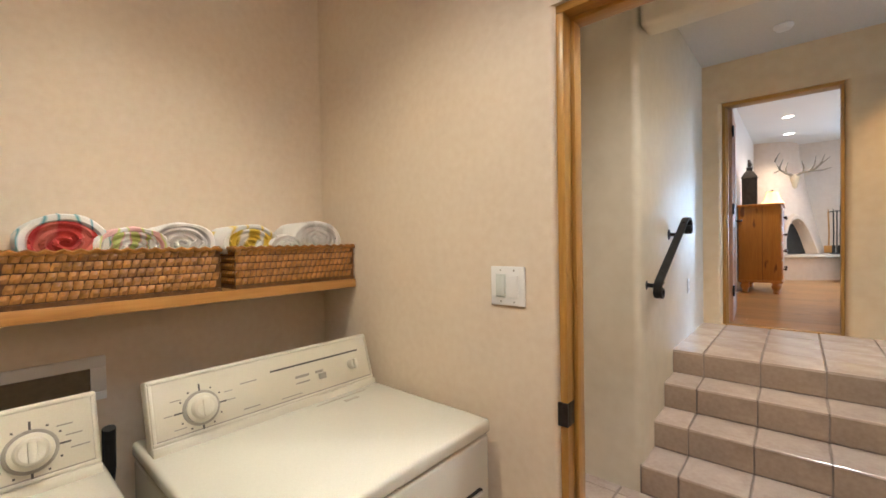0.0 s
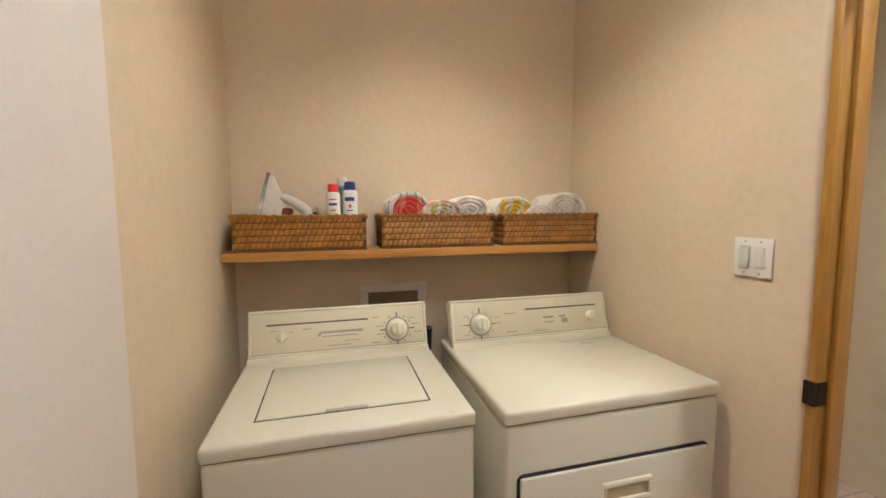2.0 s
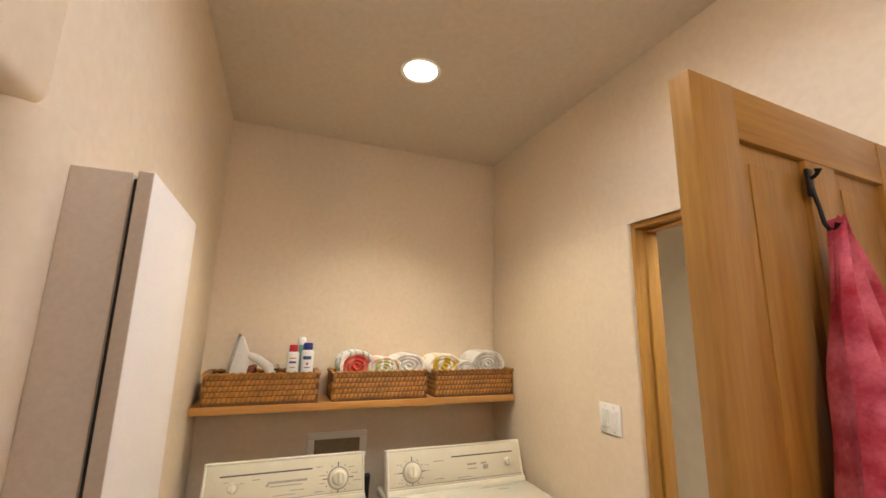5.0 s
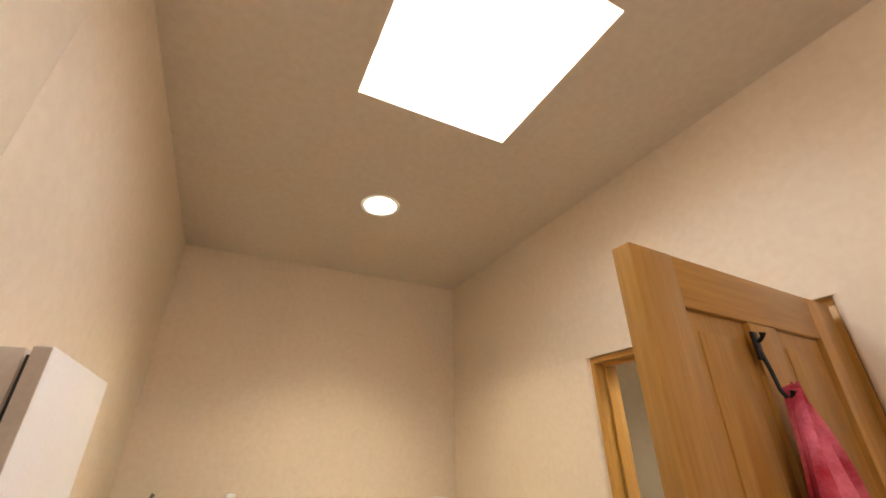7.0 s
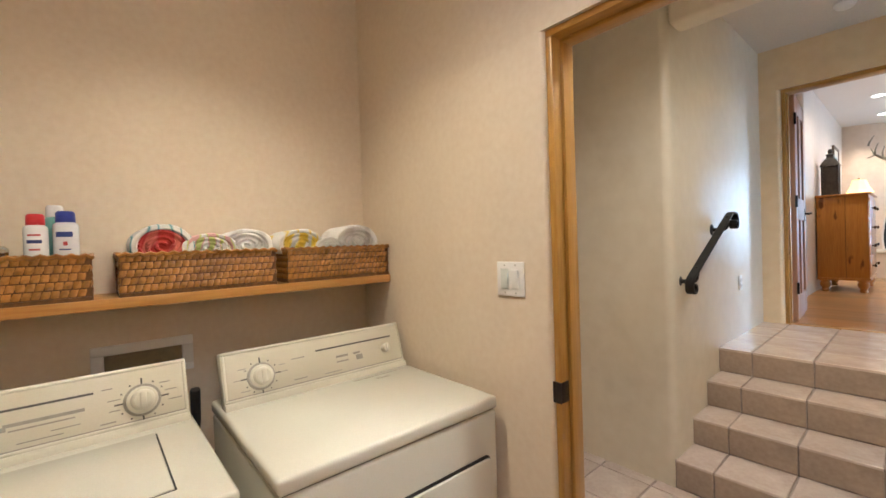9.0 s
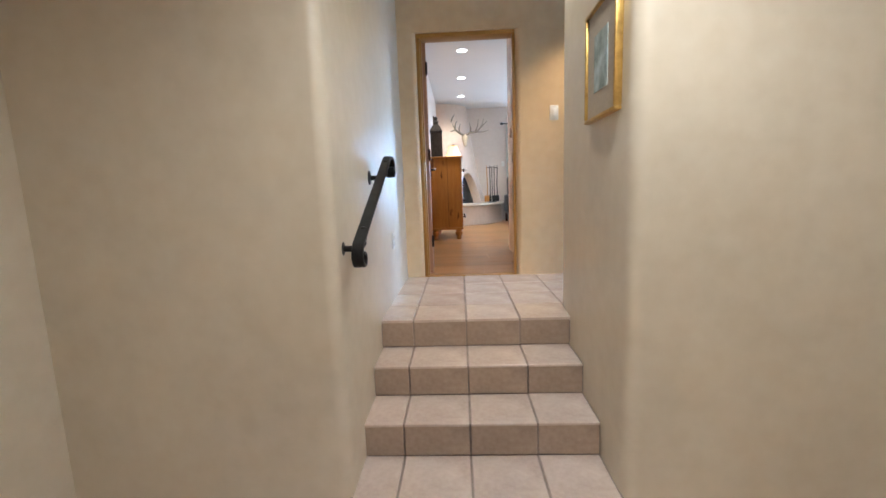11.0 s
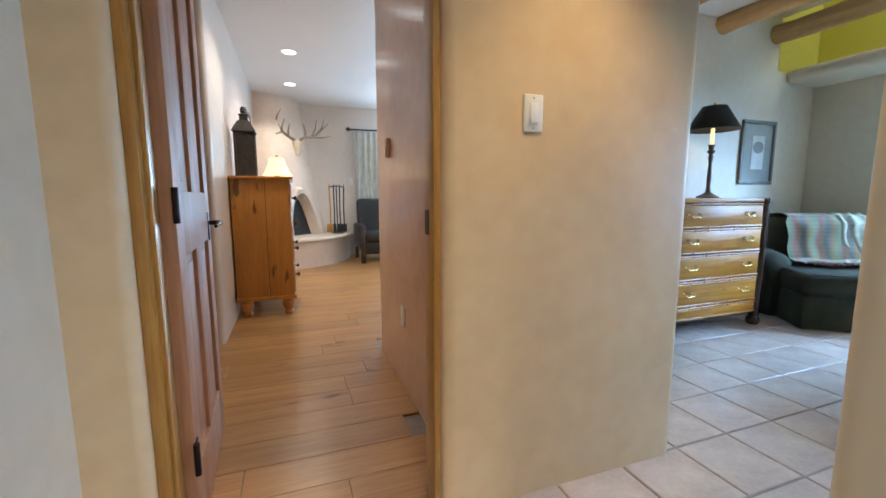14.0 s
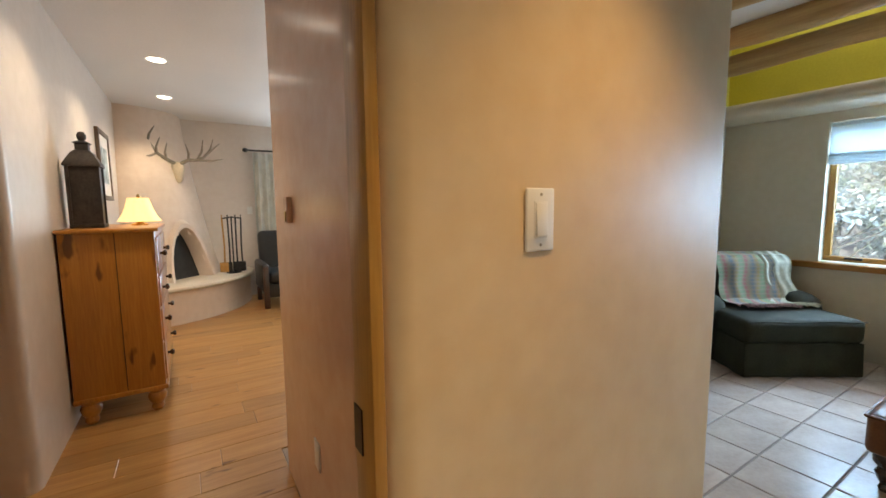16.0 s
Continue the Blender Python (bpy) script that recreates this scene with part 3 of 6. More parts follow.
drows = [(0.27, 0.125, 0.05, 0.004), (0.27, 0.05, 0.05, 0.004), (0.445, 0.098, 0.05, 0.008), (0.51, 0.098, 0.03, 0.008), (0.445, 0.078, 0.05, 0.005), (0.52, 0.08, 0.028, 0.02), (0.40, 0.045, 0.07, 0.003), (0.075, 0.125, 0.026, 0.003), (0.08, 0.05, 0.03, 0.003), (0.055, 0.09, 0.02, 0.003), (0.215, 0.09, 0.024, 0.003), (0.21, 0.115, 0.022, 0.003)]
console(dryer, 0.745, 0.135, 0.645, (0.34, 0.68), drows)

bm = bmesh.new()
sweep(bm, [(-0.96, 0.715, 0.95), (-1.0, 0.72, 0.82), (-1.08, 0.715, 0.6), (-1.146, 0.72, 0.45)], 0.016)
tagged(link("water_hose", bm, M_GAP), "black rubber hose hanging between the two machines", "hose")
bm = B(-1.147, -0.085, 1.271, -0.905, 1.526, 1.306, bevel=0.004)
shelf = tagged(link("wall_shelf", bm, M_FIRY), "golden fir shelf board above the machines", "shelf")
bm = bmesh.new()
for a in ((-1.147, 0.433, 1.085, 0.742, 1.119), (-1.147, 0.433, 0.985, 0.742, 1.010), (-1.147, 0.433, 1.010, 0.47, 1.085), (-1.147, 0.705, 1.010, 0.742, 1.085)):
    box(bm, a[0], a[1], a[2], a[0] + 0.014, a[3], a[4], bevel=0.003)
M_BOX = mat("shadowed_box", (0.20, 0.16, 0.10), 0.6, spread=0.1, bump=0.02)
vb = thing("washer_outlet_box", "white plastic washer outlet box set in the wall", "outlet box", (0, 0, 0))
part("frame", bm, M_WHITEPL, vb)
part("recess", B(-1.1469, 0.468, 1.008, -1.143, 0.707, 1.087), M_BOX, vb, "shadowed box interior")


def basket(name, y0, y1, label, rz=0.0):
    """A rectangular woven basket, open on top."""
    w, d, h = y1 - y0, 0.215, 0.145
    t = thing(name, label, "basket", (-0.908, (y0 + y1) / 2, 1.306), rz, "baskets on the shelf")
    liner = bmesh.new()
    for a in ((-d, -w / 2, 0.0, 0, w / 2, 0.012), (-0.014, -w / 2, 0.012, -0.006, w / 2, h - 0.012), (-d + 0.006, -w / 2, 0.012, -d + 0.014, w / 2, h - 0.012), (-d + 0.014, -w / 2 + 0.006, 0.012, -0.014, -w / 2 + 0.014, h - 0.012), (-d + 0.014, w / 2 - 0.014, 0.012, -0.014, w / 2 - 0.006, h - 0.012)):
        box(liner, *a)
    part("frame", liner, M_WICKER_SHADE, t)
    rows = 5
    for side in ("front_weave", "back_weave", "side_weave", "side_weave"):
        bm = bmesh.new()
        along = w if side != "side_weave" else d
        n = int(along / 0.0205)
        for r in range(rows):
            z = 0.013 + (r + 0.5) * (h - 0.022) / rows
            for k in range(n):
                u = -along / 2 + (k + 0.5 + (0.45 if r % 2 else 0.0)) * along / n * 0.97
                hw, hh = along / n * 0.47, (h - 0.022) / rows * 0.43
                lean = random.uniform(-0.0012, 0.0012)
                vs = []
                for a in (-1, -0.45, 0.45, 1):
                    for b in (-1, 0, 1):
                        oo = 0.0088 * (1 - 0.9 * a * a) * (1 - 0.7 * b * b) + 0.0006
                        uu, zz = u + a * hw * (1 - 0.12 * b * b) + (lean + 0.0022) * b, z + b * hh
                        if side == "front_weave":
                            p = (-0.006 + oo, uu, zz)
                        elif side == "back_weave":
                            p = (-d + 0.006 - oo, uu, zz)
                        else:
                            p = (uu - d / 2, w / 2 - 0.006 + oo, zz)
                        vs.append(bm.verts.new(p))
                for a in range(3):
                    for b in range(2):
                        i0 = a * 3 + b
                        bm.faces.new((vs[i0], vs[i0 + 1], vs[i0 + 4], vs[i0 + 3])).smooth = True
        if side == "side_weave" and any(c.name.startswith("side_weave") for c in t.children):
            bmesh.ops.transform(bm, matrix=Matrix.Diagonal((1, -1, 1, 1)), verts=bm.verts)
        part(side, bm, M_WICKER, t)
    bm = bmesh.new()
    loop = [(0, -w / 2), (0, w / 2), (-d, w / 2), (-d, -w / 2), (0, -w / 2)]
    for (ax, ay), (bx, by) in zip(loop, loop[1:]):
        length = math.hypot(bx - ax, by - ay)
        n = max(2, int(length / 0.016))
        for k in range(n):
            f0, f1 = k / n, (k + 1.35) / n
            s = 0.004 if k % 2 else -0.004
            tube(bm, (ax + (bx - ax) * f0, ay + (by - ay) * f0, h - 0.010 + s), (ax + (bx - ax) * min(f1, 1.0), ay + (by - ay) * min(f1, 1.0), h - 0.010 - s), 0.0068, seg=6)
    part("braided_rim", bm, M_WICKER, t)
    return t


basket("wicker_basket", -0.045, 0.450, "brown woven wicker basket holding an iron and spray cans")
basket("wicker_basket", 0.512, 1.000, "brown woven wicker basket full of rolled towels")
basket("wicker_basket", 1.045, 1.520, "brown woven wicker basket full of rolled towels")

# steam iron standing on its heel
iron = thing("steam_iron", "white and grey steam iron standing on its heel in the basket", "iron", (-1.03, 0.045, 1.318), 90)
iron.matrix_basis = pose(-1.04, 0.030, 1.322, 0, 0, 78) @ pose(0, 0, 0, 0, 8, 0) @ Matrix.Scale(1.12, 4)
bm = bmesh.new()
prof = [(0.0, -0.055), (0.06, -0.058), (0.13, -0.050), (0.20, -0.032), (0.255, -0.010), (0.27, 0.0)]
left = [bm.verts.new((0.0, y, z)) for z, y in prof]
right = [bm.verts.new((0.0, -y, z)) for z, y in prof[:-1]]
lid2 = [bm.verts.new((0.012, y * 0.9, z * 0.985)) for z, y in prof]
rid2 = [bm.verts.new((0.012, -y * 0.9, z * 0.985)) for z, y in prof[:-1]]
ol, il = left + right[::-1], lid2 + rid2[::-1]
bm.faces.new(ol), bm.faces.new(il[::-1])
for i in range(len(ol)):
    bm.faces.new((ol[i], ol[(i + 1) % len(ol)], il[(i + 1) % len(ol)], il[i]))
part("soleplate", bm, M_CHROME, iron, "polished steel soleplate")
bm = bmesh.new()
rings = [(0.0, 0.048, 0.095), (0.05, 0.050, 0.100), (0.12, 0.043, 0.084), (0.19, 0.027, 0.052), (0.258, 0.005, 0.012)]
rr = []
for z, hw, dep in rings:
    rr.append([bm.verts.new((0.012 + dep * math.sin(a), hw * math.cos(a), z)) for a in [math.pi * k / 10 for k in range(11)]])
for a, b in zip(rr, rr[1:]):
    for i in range(10):
        bm.faces.new((a[i], a[i + 1], b[i + 1], b[i]))
for ring in (rr[0], rr[-1]):
    bm.faces.new(ring)
part("body", bm, M_IRONBODY, iron)
bm = bmesh.new()
sweep(bm, [(0.06, 0, 0.185), (0.10, 0, 0.176), (0.150, 0, 0.150), (0.172, 0, 0.115), (0.165, 0, 0.07), (0.10, 0, 0.02)], [0.016, 0.018, 0.020, 0.021, 0.021, 0.022], seg=10)
part("handle", bm, M_IRONBODY, iron)
M_TANK = mat("tinted_red_plastic", (0.25, 0.07, 0.05), 0.2, spread=0.1, bump=0)
part("water_tank", B(0.075, -0.036, 0.10, 0.098, 0.036, 0.15, bevel=0.008), M_TANK, iron, "dark red tinted water window")
bm = bmesh.new()
for z in (0.04, 0.075, 0.11):
    lathe(bm, [(0.016, 0), (0.018, 0.008), (0.012, 0.016)], (0.178, 0, z + 0.04), 12, "x")
part("heel_dial", bm, M_STEEL, iron, "grey heel dial")


def spray_can(x, y, h, r, body, cap, label, lettered=False, z=1.316):
    t = thing("spray_can", label, "spray can", (x, y, z), 0, "spray cans in the basket")
    bm = bmesh.new()
    lathe(bm, [(r * 0.93, 0), (r, 0.004), (r, h * 0.82), (r * 0.93, h * 0.85), (r * 0.72, h * 0.87)], seg=24)
    part("can", bm, body, t)
    bm = bmesh.new()
    lathe(bm, [(r * 0.76, h * 0.87), (r * 0.78, h * 0.875), (r * 0.74, h * 0.98), (r * 0.6, h)], seg=24)
    part("cap", bm, cap, t)
    return t


M_CANWHITE = mat("white_can_enamel", (0.78, 0.78, 0.78), 0.25, spread=0.02, bump=0, coat=0.3)
M_CANTEAL = mat("teal_can_enamel", (0.18, 0.42, 0.40), 0.3, spread=0.1, bump=0)
M_RED = mat("red_plastic", (0.55, 0.025, 0.03), 0.3, spread=0.05, bump=0)
M_BLUE = mat("blue_plastic", (0.02, 0.035, 0.25), 0.3, spread=0.05, bump=0)
M_NAVYINK = mat("navy_ink", (0.03, 0.05, 0.2), 0.4, spread=0.05, bump=0)
M_REDINK = mat("red_ink", (0.5, 0.06, 0.06), 0.4, spread=0.05, bump=0)


def band(parent, r, z0, z1, a0, a1, material, name="printed_band"):
    bm = bmesh.new()
    n = 8
    a = [radians(a0 + (a1 - a0) * k / n) for k in range(n + 1)]
    lo = [bm.verts.new((r * math.cos(t), r * math.sin(t), z0)) for t in a]
    hi = [bm.verts.new((r * math.cos(t), r * math.sin(t), z1)) for t in a]
    for k in range(n):
        bm.faces.new((lo[k], lo[k + 1], hi[k + 1], hi[k]))
    part(name, bm, material, parent)


can = spray_can(-0.985, 0.325, 0.256, 0.028, M_CANWHITE, M_RED, "white spray starch can with a red cap in the basket")
band(can, 0.0286, 0.168, 0.178, -40, 30, M_NAVYINK)
band(can, 0.0286, 0.190, 0.195, -35, 25, M_REDINK)
band(can, 0.0286, 0.147, 0.152, -30, 20, M_REDINK)
can = spray_can(-0.985, 0.392, 0.266, 0.031, M_CANWHITE, M_BLUE, "white spray starch can with a dark blue cap in the basket")
band(can, 0.0316, 0.186, 0.202, -45, 30, M_NAVYINK)
band(can, 0.0316, 0.160, 0.172, -12, 6, M_REDINK)
band(can, 0.0316, 0.146, 0.150, -30, 20, M_NAVYINK)
spray_can(-1.06, 0.365, 0.29, 0.028, M_CANTEAL, M_CANWHITE, "teal spray can with a pale cap behind the others")


def towel_mat(name, a, b, c, scale):
    m = mat(name, a, 0.95, spread=0.1, scale=30, fine=260, bump=0.6, depth=0.004)
    nt = m.node_tree
    wv, rp, mx = nt.nodes.new("ShaderNodeTexWave"), nt.nodes.new("ShaderNodeValToRGB"), nt.nodes.new("ShaderNodeTexCoord")
    wv.inputs["Scale"].default_value, wv.inputs["Distortion"].default_value = scale, 6.0
    wv.bands_direction = "Y"
    nt.links.new(mx.outputs["Object"], wv.inputs["Vector"])
    e = rp.color_ramp.elements
    e[0].color, e[1].color = (*a, 1), (*b, 1)
    e[0].position, e[1].position = 0.35, 0.6
    k = e.new(0.85)
    k.color = (*c, 1)
    nt.links.new(wv.outputs[0], rp.inputs[0])
    nt.links.new(rp.outputs[0], nt.nodes["Principled BSDF"].inputs["Base Color"])
    return m


WHT = (0.80, 0.78, 0.74)
M_T1 = towel_mat("white_teal_terry", WHT, (0.10, 0.36, 0.42), WHT, 5)
M_T1B = towel_mat("red_terry", (0.55, 0.06, 0.05), (0.50, 0.05, 0.05), (0.62, 0.16, 0.12), 5)
M_T2 = towel_mat("pink_lime_terry", (0.75, 0.45, 0.42), (0.62, 0.66, 0.22), WHT, 6)
M_T2B = towel_mat("lime_terry", (0.55, 0.60, 0.20), (0.70, 0.40, 0.40), WHT, 9)
M_TW = towel_mat("white_terry", WHT, (0.76, 0.74, 0.70), (0.66, 0.62, 0.58), 4)
M_T4 = towel_mat("white_yellow_terry", WHT, (0.80, 0.58, 0.08), WHT, 4)
M_T4B = towel_mat("yellow_terry", (0.72, 0.50, 0.05), (0.75, 0.60, 0.15), WHT, 6)


def towel(y, z, ry, rz, outer, inner, label, length=0.19, turns=2.6, tilt=0, x=-0.935):
    """A rolled towel lying with its coiled end to the front."""
    ry, rz = ry * 1.06, rz * 1.16
    t = thing("rolled_towel", label, "towel", (x, y, z + 0.006), tilt, "towels in the baskets")
    bm = bmesh.new()
    n = 40
    lay = []
    for f, s in ((-length, 0.97), (-0.012, 1.0), (0.004, 0.93), (0.004, 0.80), (-0.012, 0.72)):
        lay.append([bm.verts.new((f - 0.022, ry * s * math.cos(a), rz * s * math.sin(a))) for a in [2 * math.pi * k / n for k in range(n)]])
    for a, b in zip(lay, lay[1:]):
        for k in range(n):
            bm.faces.new((a[k], a[(k + 1) % n], b[(k + 1) % n], b[k]))
    bm.faces.new(lay[0][::-1])
    clothy(bm, 0.006, 22, y * 7)
    part("outer_layer", bm, outer, t)
    bm = bmesh.new()
    m = int(turns * 22)
    pts = []
    for k in range(m + 1):
        f = k / m
        a = 2 * math.pi * turns * f + 0.6
        s = 0.10 + 0.66 * f
        pts.append((-0.022 + 0.004 * math.sin(k * 0.7), ry * s * math.cos(a), rz * s * math.sin(a)))
    sweep(bm, pts, [0.0095 * (0.75 + 0.35 * abs(noise.noise(Vector(p) * 40))) * min(1.0, rz / 0.04) for p in pts], seg=6)
    bmesh.ops.scale(bm, vec=(1.3, 1, 1), verts=bm.verts)
    part("coiled_end", bm, inner, t)
    bm = bmesh.new()
    lathe(bm, [(ry * 0.74, -0.046), (ry * 0.74, -0.030)], (0, 0, 0), 28, "x", squash=rz / ry)
    part("inner_folds", bm, inner, t)
    return t


towel(0.640, 1.462, 0.092, 0.066, M_T1, M_T1B, "white and teal striped towel rolled round red terry", x=-0.95)
towel(0.785, 1.447, 0.088, 0.050, M_T2, M_T2B, "pink and lime striped rolled towel", x=-0.945)
towel(0.915, 1.455, 0.092, 0.058, M_TW, M_TW, "plain white rolled terry towel", x=-0.95)
towel(1.130, 1.455, 0.098, 0.056, M_T4, M_T4B, "white towel with yellow stripes, loosely rolled", x=-0.95)
towel(1.255, 1.440, 0.062, 0.036, M_TW, M_TW, "small white rolled towel", x=-0.94)
towel(1.395, 1.465, 0.105, 0.064, M_TW, M_TW, "large white rolled terry towel", turns=3.2, x=-0.95)


def switch_plate(name, at, rz, gangs, label, h=0.118, lit=True):
    """A wall plate with rocker switches; local x across, y out of the wall."""
    w = 0.072 + 0.046 * (gangs - 1)
    t = thing(name, label, "light switch", at, rz)
    part("plate", B(-w / 2, -0.0065, -h / 2, w / 2, 0, h / 2, bevel=0.004, seg=3), M_WHITEPL, t)
    for g in range(gangs):
        x = (g - (gangs - 1) / 2) * 0.046
        part("rocker_frame", B(x - 0.0175, -0.0075, -0.035, x + 0.0175, -0.006, 0.035, bevel=0.001), M_SINK if g == 0 and gangs == 2 else M_WHITEPL, t)
        r = part("rocker", B(-0.0145, -0.0045, -0.031, 0.0145, 0.001, 0.031, bevel=0.0015), M_SINK if g == 0 and gangs == 2 else M_WHITEPL, t)
        r.matrix_basis = pose(x, -0.0068, 0, 4 if g else -3, 0, 0)
        for z in (-h / 2 + 0.012, h / 2 - 0.012):
            bm = bmesh.new()
            lathe(bm, [(0.003, 0), (0.0025, -0.001)], (x, -0.0065, z), 10, "y")
            part("screw", bm, M_INKLIGHT, t)
    return t


switch_plate("double_light_switch", (-0.167, YR, 1.316), 0, 2, "white double rocker light switch on pink plaster")


def door_leaf(name, label, at, rz, w, h, material, knob_side, t=0.036, rows=((0.22, 0.90), (1.06, 1.972))):
    """A panelled timber leaf; local x from the hinge to the free edge, y through its thickness."""
    d = thing(name, label, "door", at, rz)
    st, mid = 0.112, 0.10
    for x0, x1 in ((0, st), (w - st, w)):
        part("stile", B(x0, -t / 2, 0.008, x1, t / 2, h, bevel=0.003), material, d)
    part("middle_stile", B(w / 2 - mid / 2, -t / 2 + 0.0015, rows[0][0], w / 2 + mid / 2, t / 2 - 0.0015, rows[1][1], bevel=0.003), material, d)
    for z0, z1 in ((0.008, rows[0][0]), (rows[0][1], rows[1][0]), (rows[1][1], h)):
        part("rail", B(st, -t / 2 + 0.001, z0, w - st, t / 2 - 0.001, z1, bevel=0.003), M_FIRX if material is M_FIR else material, d)
    for z0, z1 in rows:
        for x0, x1 in ((st, w / 2 - mid / 2), (w / 2 + mid / 2, w - st)):
            bm = B(x0, -0.006, z0, x1, 0.006, z1)
            box(bm, x0 + 0.034, -0.0085, z0 + 0.034, x1 - 0.034, 0.0085, z1 - 0.034, bevel=0.002)
            part("panel", bm, material, d)
    for s in (-1, 1):
        bm = bmesh.new()
        box(bm, w - 0.085, s * t / 2, 0.895, w - 0.045, s * (t / 2 + 0.005), 1.015, bevel=0.002)
        plate = part("lock_plate", bm, M_BRONZE, d)
        bm = bmesh.new()
        tube(bm, (w - 0.065, s * t / 2, 0.97), (w - 0.065, s * (t / 2 + 0.045), 0.97), 0.010)
        sweep(bm, [(w - 0.06, s * (t / 2 + 0.045), 0.97), (w - 0.11, s * (t / 2 + 0.05), 0.974), (w - 0.16, s * (t / 2 + 0.047), 0.968), (w - 0.18, s * (t / 2 + 0.04), 0.96)], [0.011, 0.010, 0.008, 0.007])
        part("lever", bm, M_BRONZE, plate, "dark bronze lever")
    part("latch", B(w - 0.001, -0.012, 0.93, w + 0.0025, 0.012, 1.0, bevel=0.001), M_BRONZE, d)
    return d


# laundry doorway trim
bm = bmesh.new()
jamb = thing("door_frame_1", "golden fir frame lining the laundry doorway", "door frame")
tagged(jamb, kind="structure")
YA, YB = YR + 0.012, 1.657
part("jamb", B(DX0, YA, 0.0, DX0 + 0.022, YB, DZ - 0.022, bevel=0.002), M_FIR, jamb)
part("jamb", B(DX1 - 0.022, YA, 0.0, DX1, YB, DZ - 0.022, bevel=0.002), M_FIR, jamb)
part("head", B(DX0, YA, DZ - 0.022, DX1, YB, DZ, bevel=0.002), M_FIRX, jamb)
part("stop", B(DX0 + 0.022, YR + 0.055, 0.0, DX0 + 0.034, YR + 0.095, DZ - 0.034, bevel=0.002), M_FIR, jamb)
part("stop", B(DX1 - 0.034, YR + 0.055, 0.0, DX1 - 0.022, YR + 0.095, DZ - 0.034, bevel=0.002), M_FIR, jamb)
part("stop", B(DX0 + 0.022, YR + 0.055, DZ - 0.034, DX1 - 0.022, YR + 0.095, DZ - 0.022, bevel=0.002), M_FIRX, jamb)
bm = B(DX0 + 0.0222, YR + 0.014, 0.935, DX0 + 0.0245, YR + 0.05, 1.0, bevel=0.001)
box(bm, DX0 - 0.006, YR + 0.006, 0.935, DX0 + 0.0245, YR + 0.0118, 1.0)
part("strike_plate", bm, M_BRONZE, jamb, "dark bronze strike plate")

leaf = door_leaf("laundry_door", "open golden fir panelled door with a black hook", (0.772, 1.512, 0), -87.2 - 0.6, 0.705, 2.068, M_FIR, 1)
for z in (0.25, 1.05, 1.83):
    bm = B(-0.006, -0.03, z - 0.05, 0.004, -0.018, z + 0.05)
    tube(bm, (-0.008, -0.024, z - 0.05), (-0.008, -0.024, z + 0.05), 0.008)
    part("hinge", bm, M_BRONZE, leaf, "dark bronze hinge")
hook = thing("coat_hook", "black wrought iron coat hook screwed to the door", "hook", (0.8065, 1.105, 1.925))
part("back_plate", B(-0.001, -0.009, -0.026, 0.005, 0.009, 0.026, bevel=0.002), M_IRON, hook)
bm = bmesh.new()
sweep(bm, [(0.004, 0, 0.008), (0.010, 0, 0.009), (0.015, 0, 0.014), (0.017, 0, 0.021)], [0.004, 0.0035, 0.0035, 0.006], seg=10)
part("upper_prong", bm, M_IRON, hook)
bm = bmesh.new()
sweep(bm, [(0.004, 0, -0.012), (0.009, 0.001, -0.045), (0.012, 0.003, -0.078), (0.018, 0.003, -0.090), (0.026, 0.003, -0.090), (0.030, 0.003, -0.080)], [0.004, 0.0035, 0.0035, 0.0035, 0.0035, 0.005], seg=10)
part("lower_prong", bm, M_IRON, hook)
M_ROBE = mat("tie_dyed_crimson_cloth", (0.82, 0.20, 0.29), 0.9, spread=0.5, scale=14, fine=160, bump=0.5, depth=0.004, dark=(0.46, 0.006, 0.025))


def hanging_cloth(parent, name, material, y0, y1, z0, z1, depth, folds, seed):
    """A hanging cloth gathered at the top, with upright folds."""
    bm = bmesh.new()
    nu, nv = 44, 40
    grid = []
    for j in range(nv + 1):
        v = j / nv
        row = []
        spread = 0.05 + 0.95 * min(1.0, (v * 1.5) ** 0.85)
        for i in range(nu + 1):
            u = i / nu - 0.5
            y = (y0 + y1) / 2 + u * (y1 - y0) * spread + 0.01 * noise.noise(Vector((u * 4, v * 3, seed)))
            z = z1 + (z0 - z1) * v - 0.05 * abs(u) * (1 - v)
            fold = math.sin(u * folds * 2 * math.pi + seed + v * 1.2 + 1.4 * noise.noise(Vector((u * 3, v * 2, seed))))
            x = depth * (0.22 + 0.34 * min(1.0, 2.2 * v) + 0.40 * fold * min(1.0, 0.12 + 1.6 * v)) + 0.012 * noise.noise(Vector((u * 9, v * 7, seed + 4)))
            row.append(bm.verts.new((x, y, z)))
        grid.append(row)
    for a, b in zip(grid, grid[1:]):
        for i in range(nu):
            bm.faces.new((a[i], a[i + 1], b[i + 1], b[i]))
    back = bmesh.ops.duplicate(bm, geom=bm.faces[:])
    bmesh.ops.translate(bm, vec=(-0.008, 0, 0), verts=[g for g in back["geom"] if isinstance(g, bmesh.types.BMVert)])
    return part(name, bm, material, parent)


robe = thing("hanging_towel", "crimson tie-dyed beach towel hanging from the door hook", "towel", (0.813, 1.125, 0))
hanging_cloth(robe, "cloth", M_ROBE, -0.22, 0.20, 0.75, 1.86, 0.11, 3.4, 1.0)

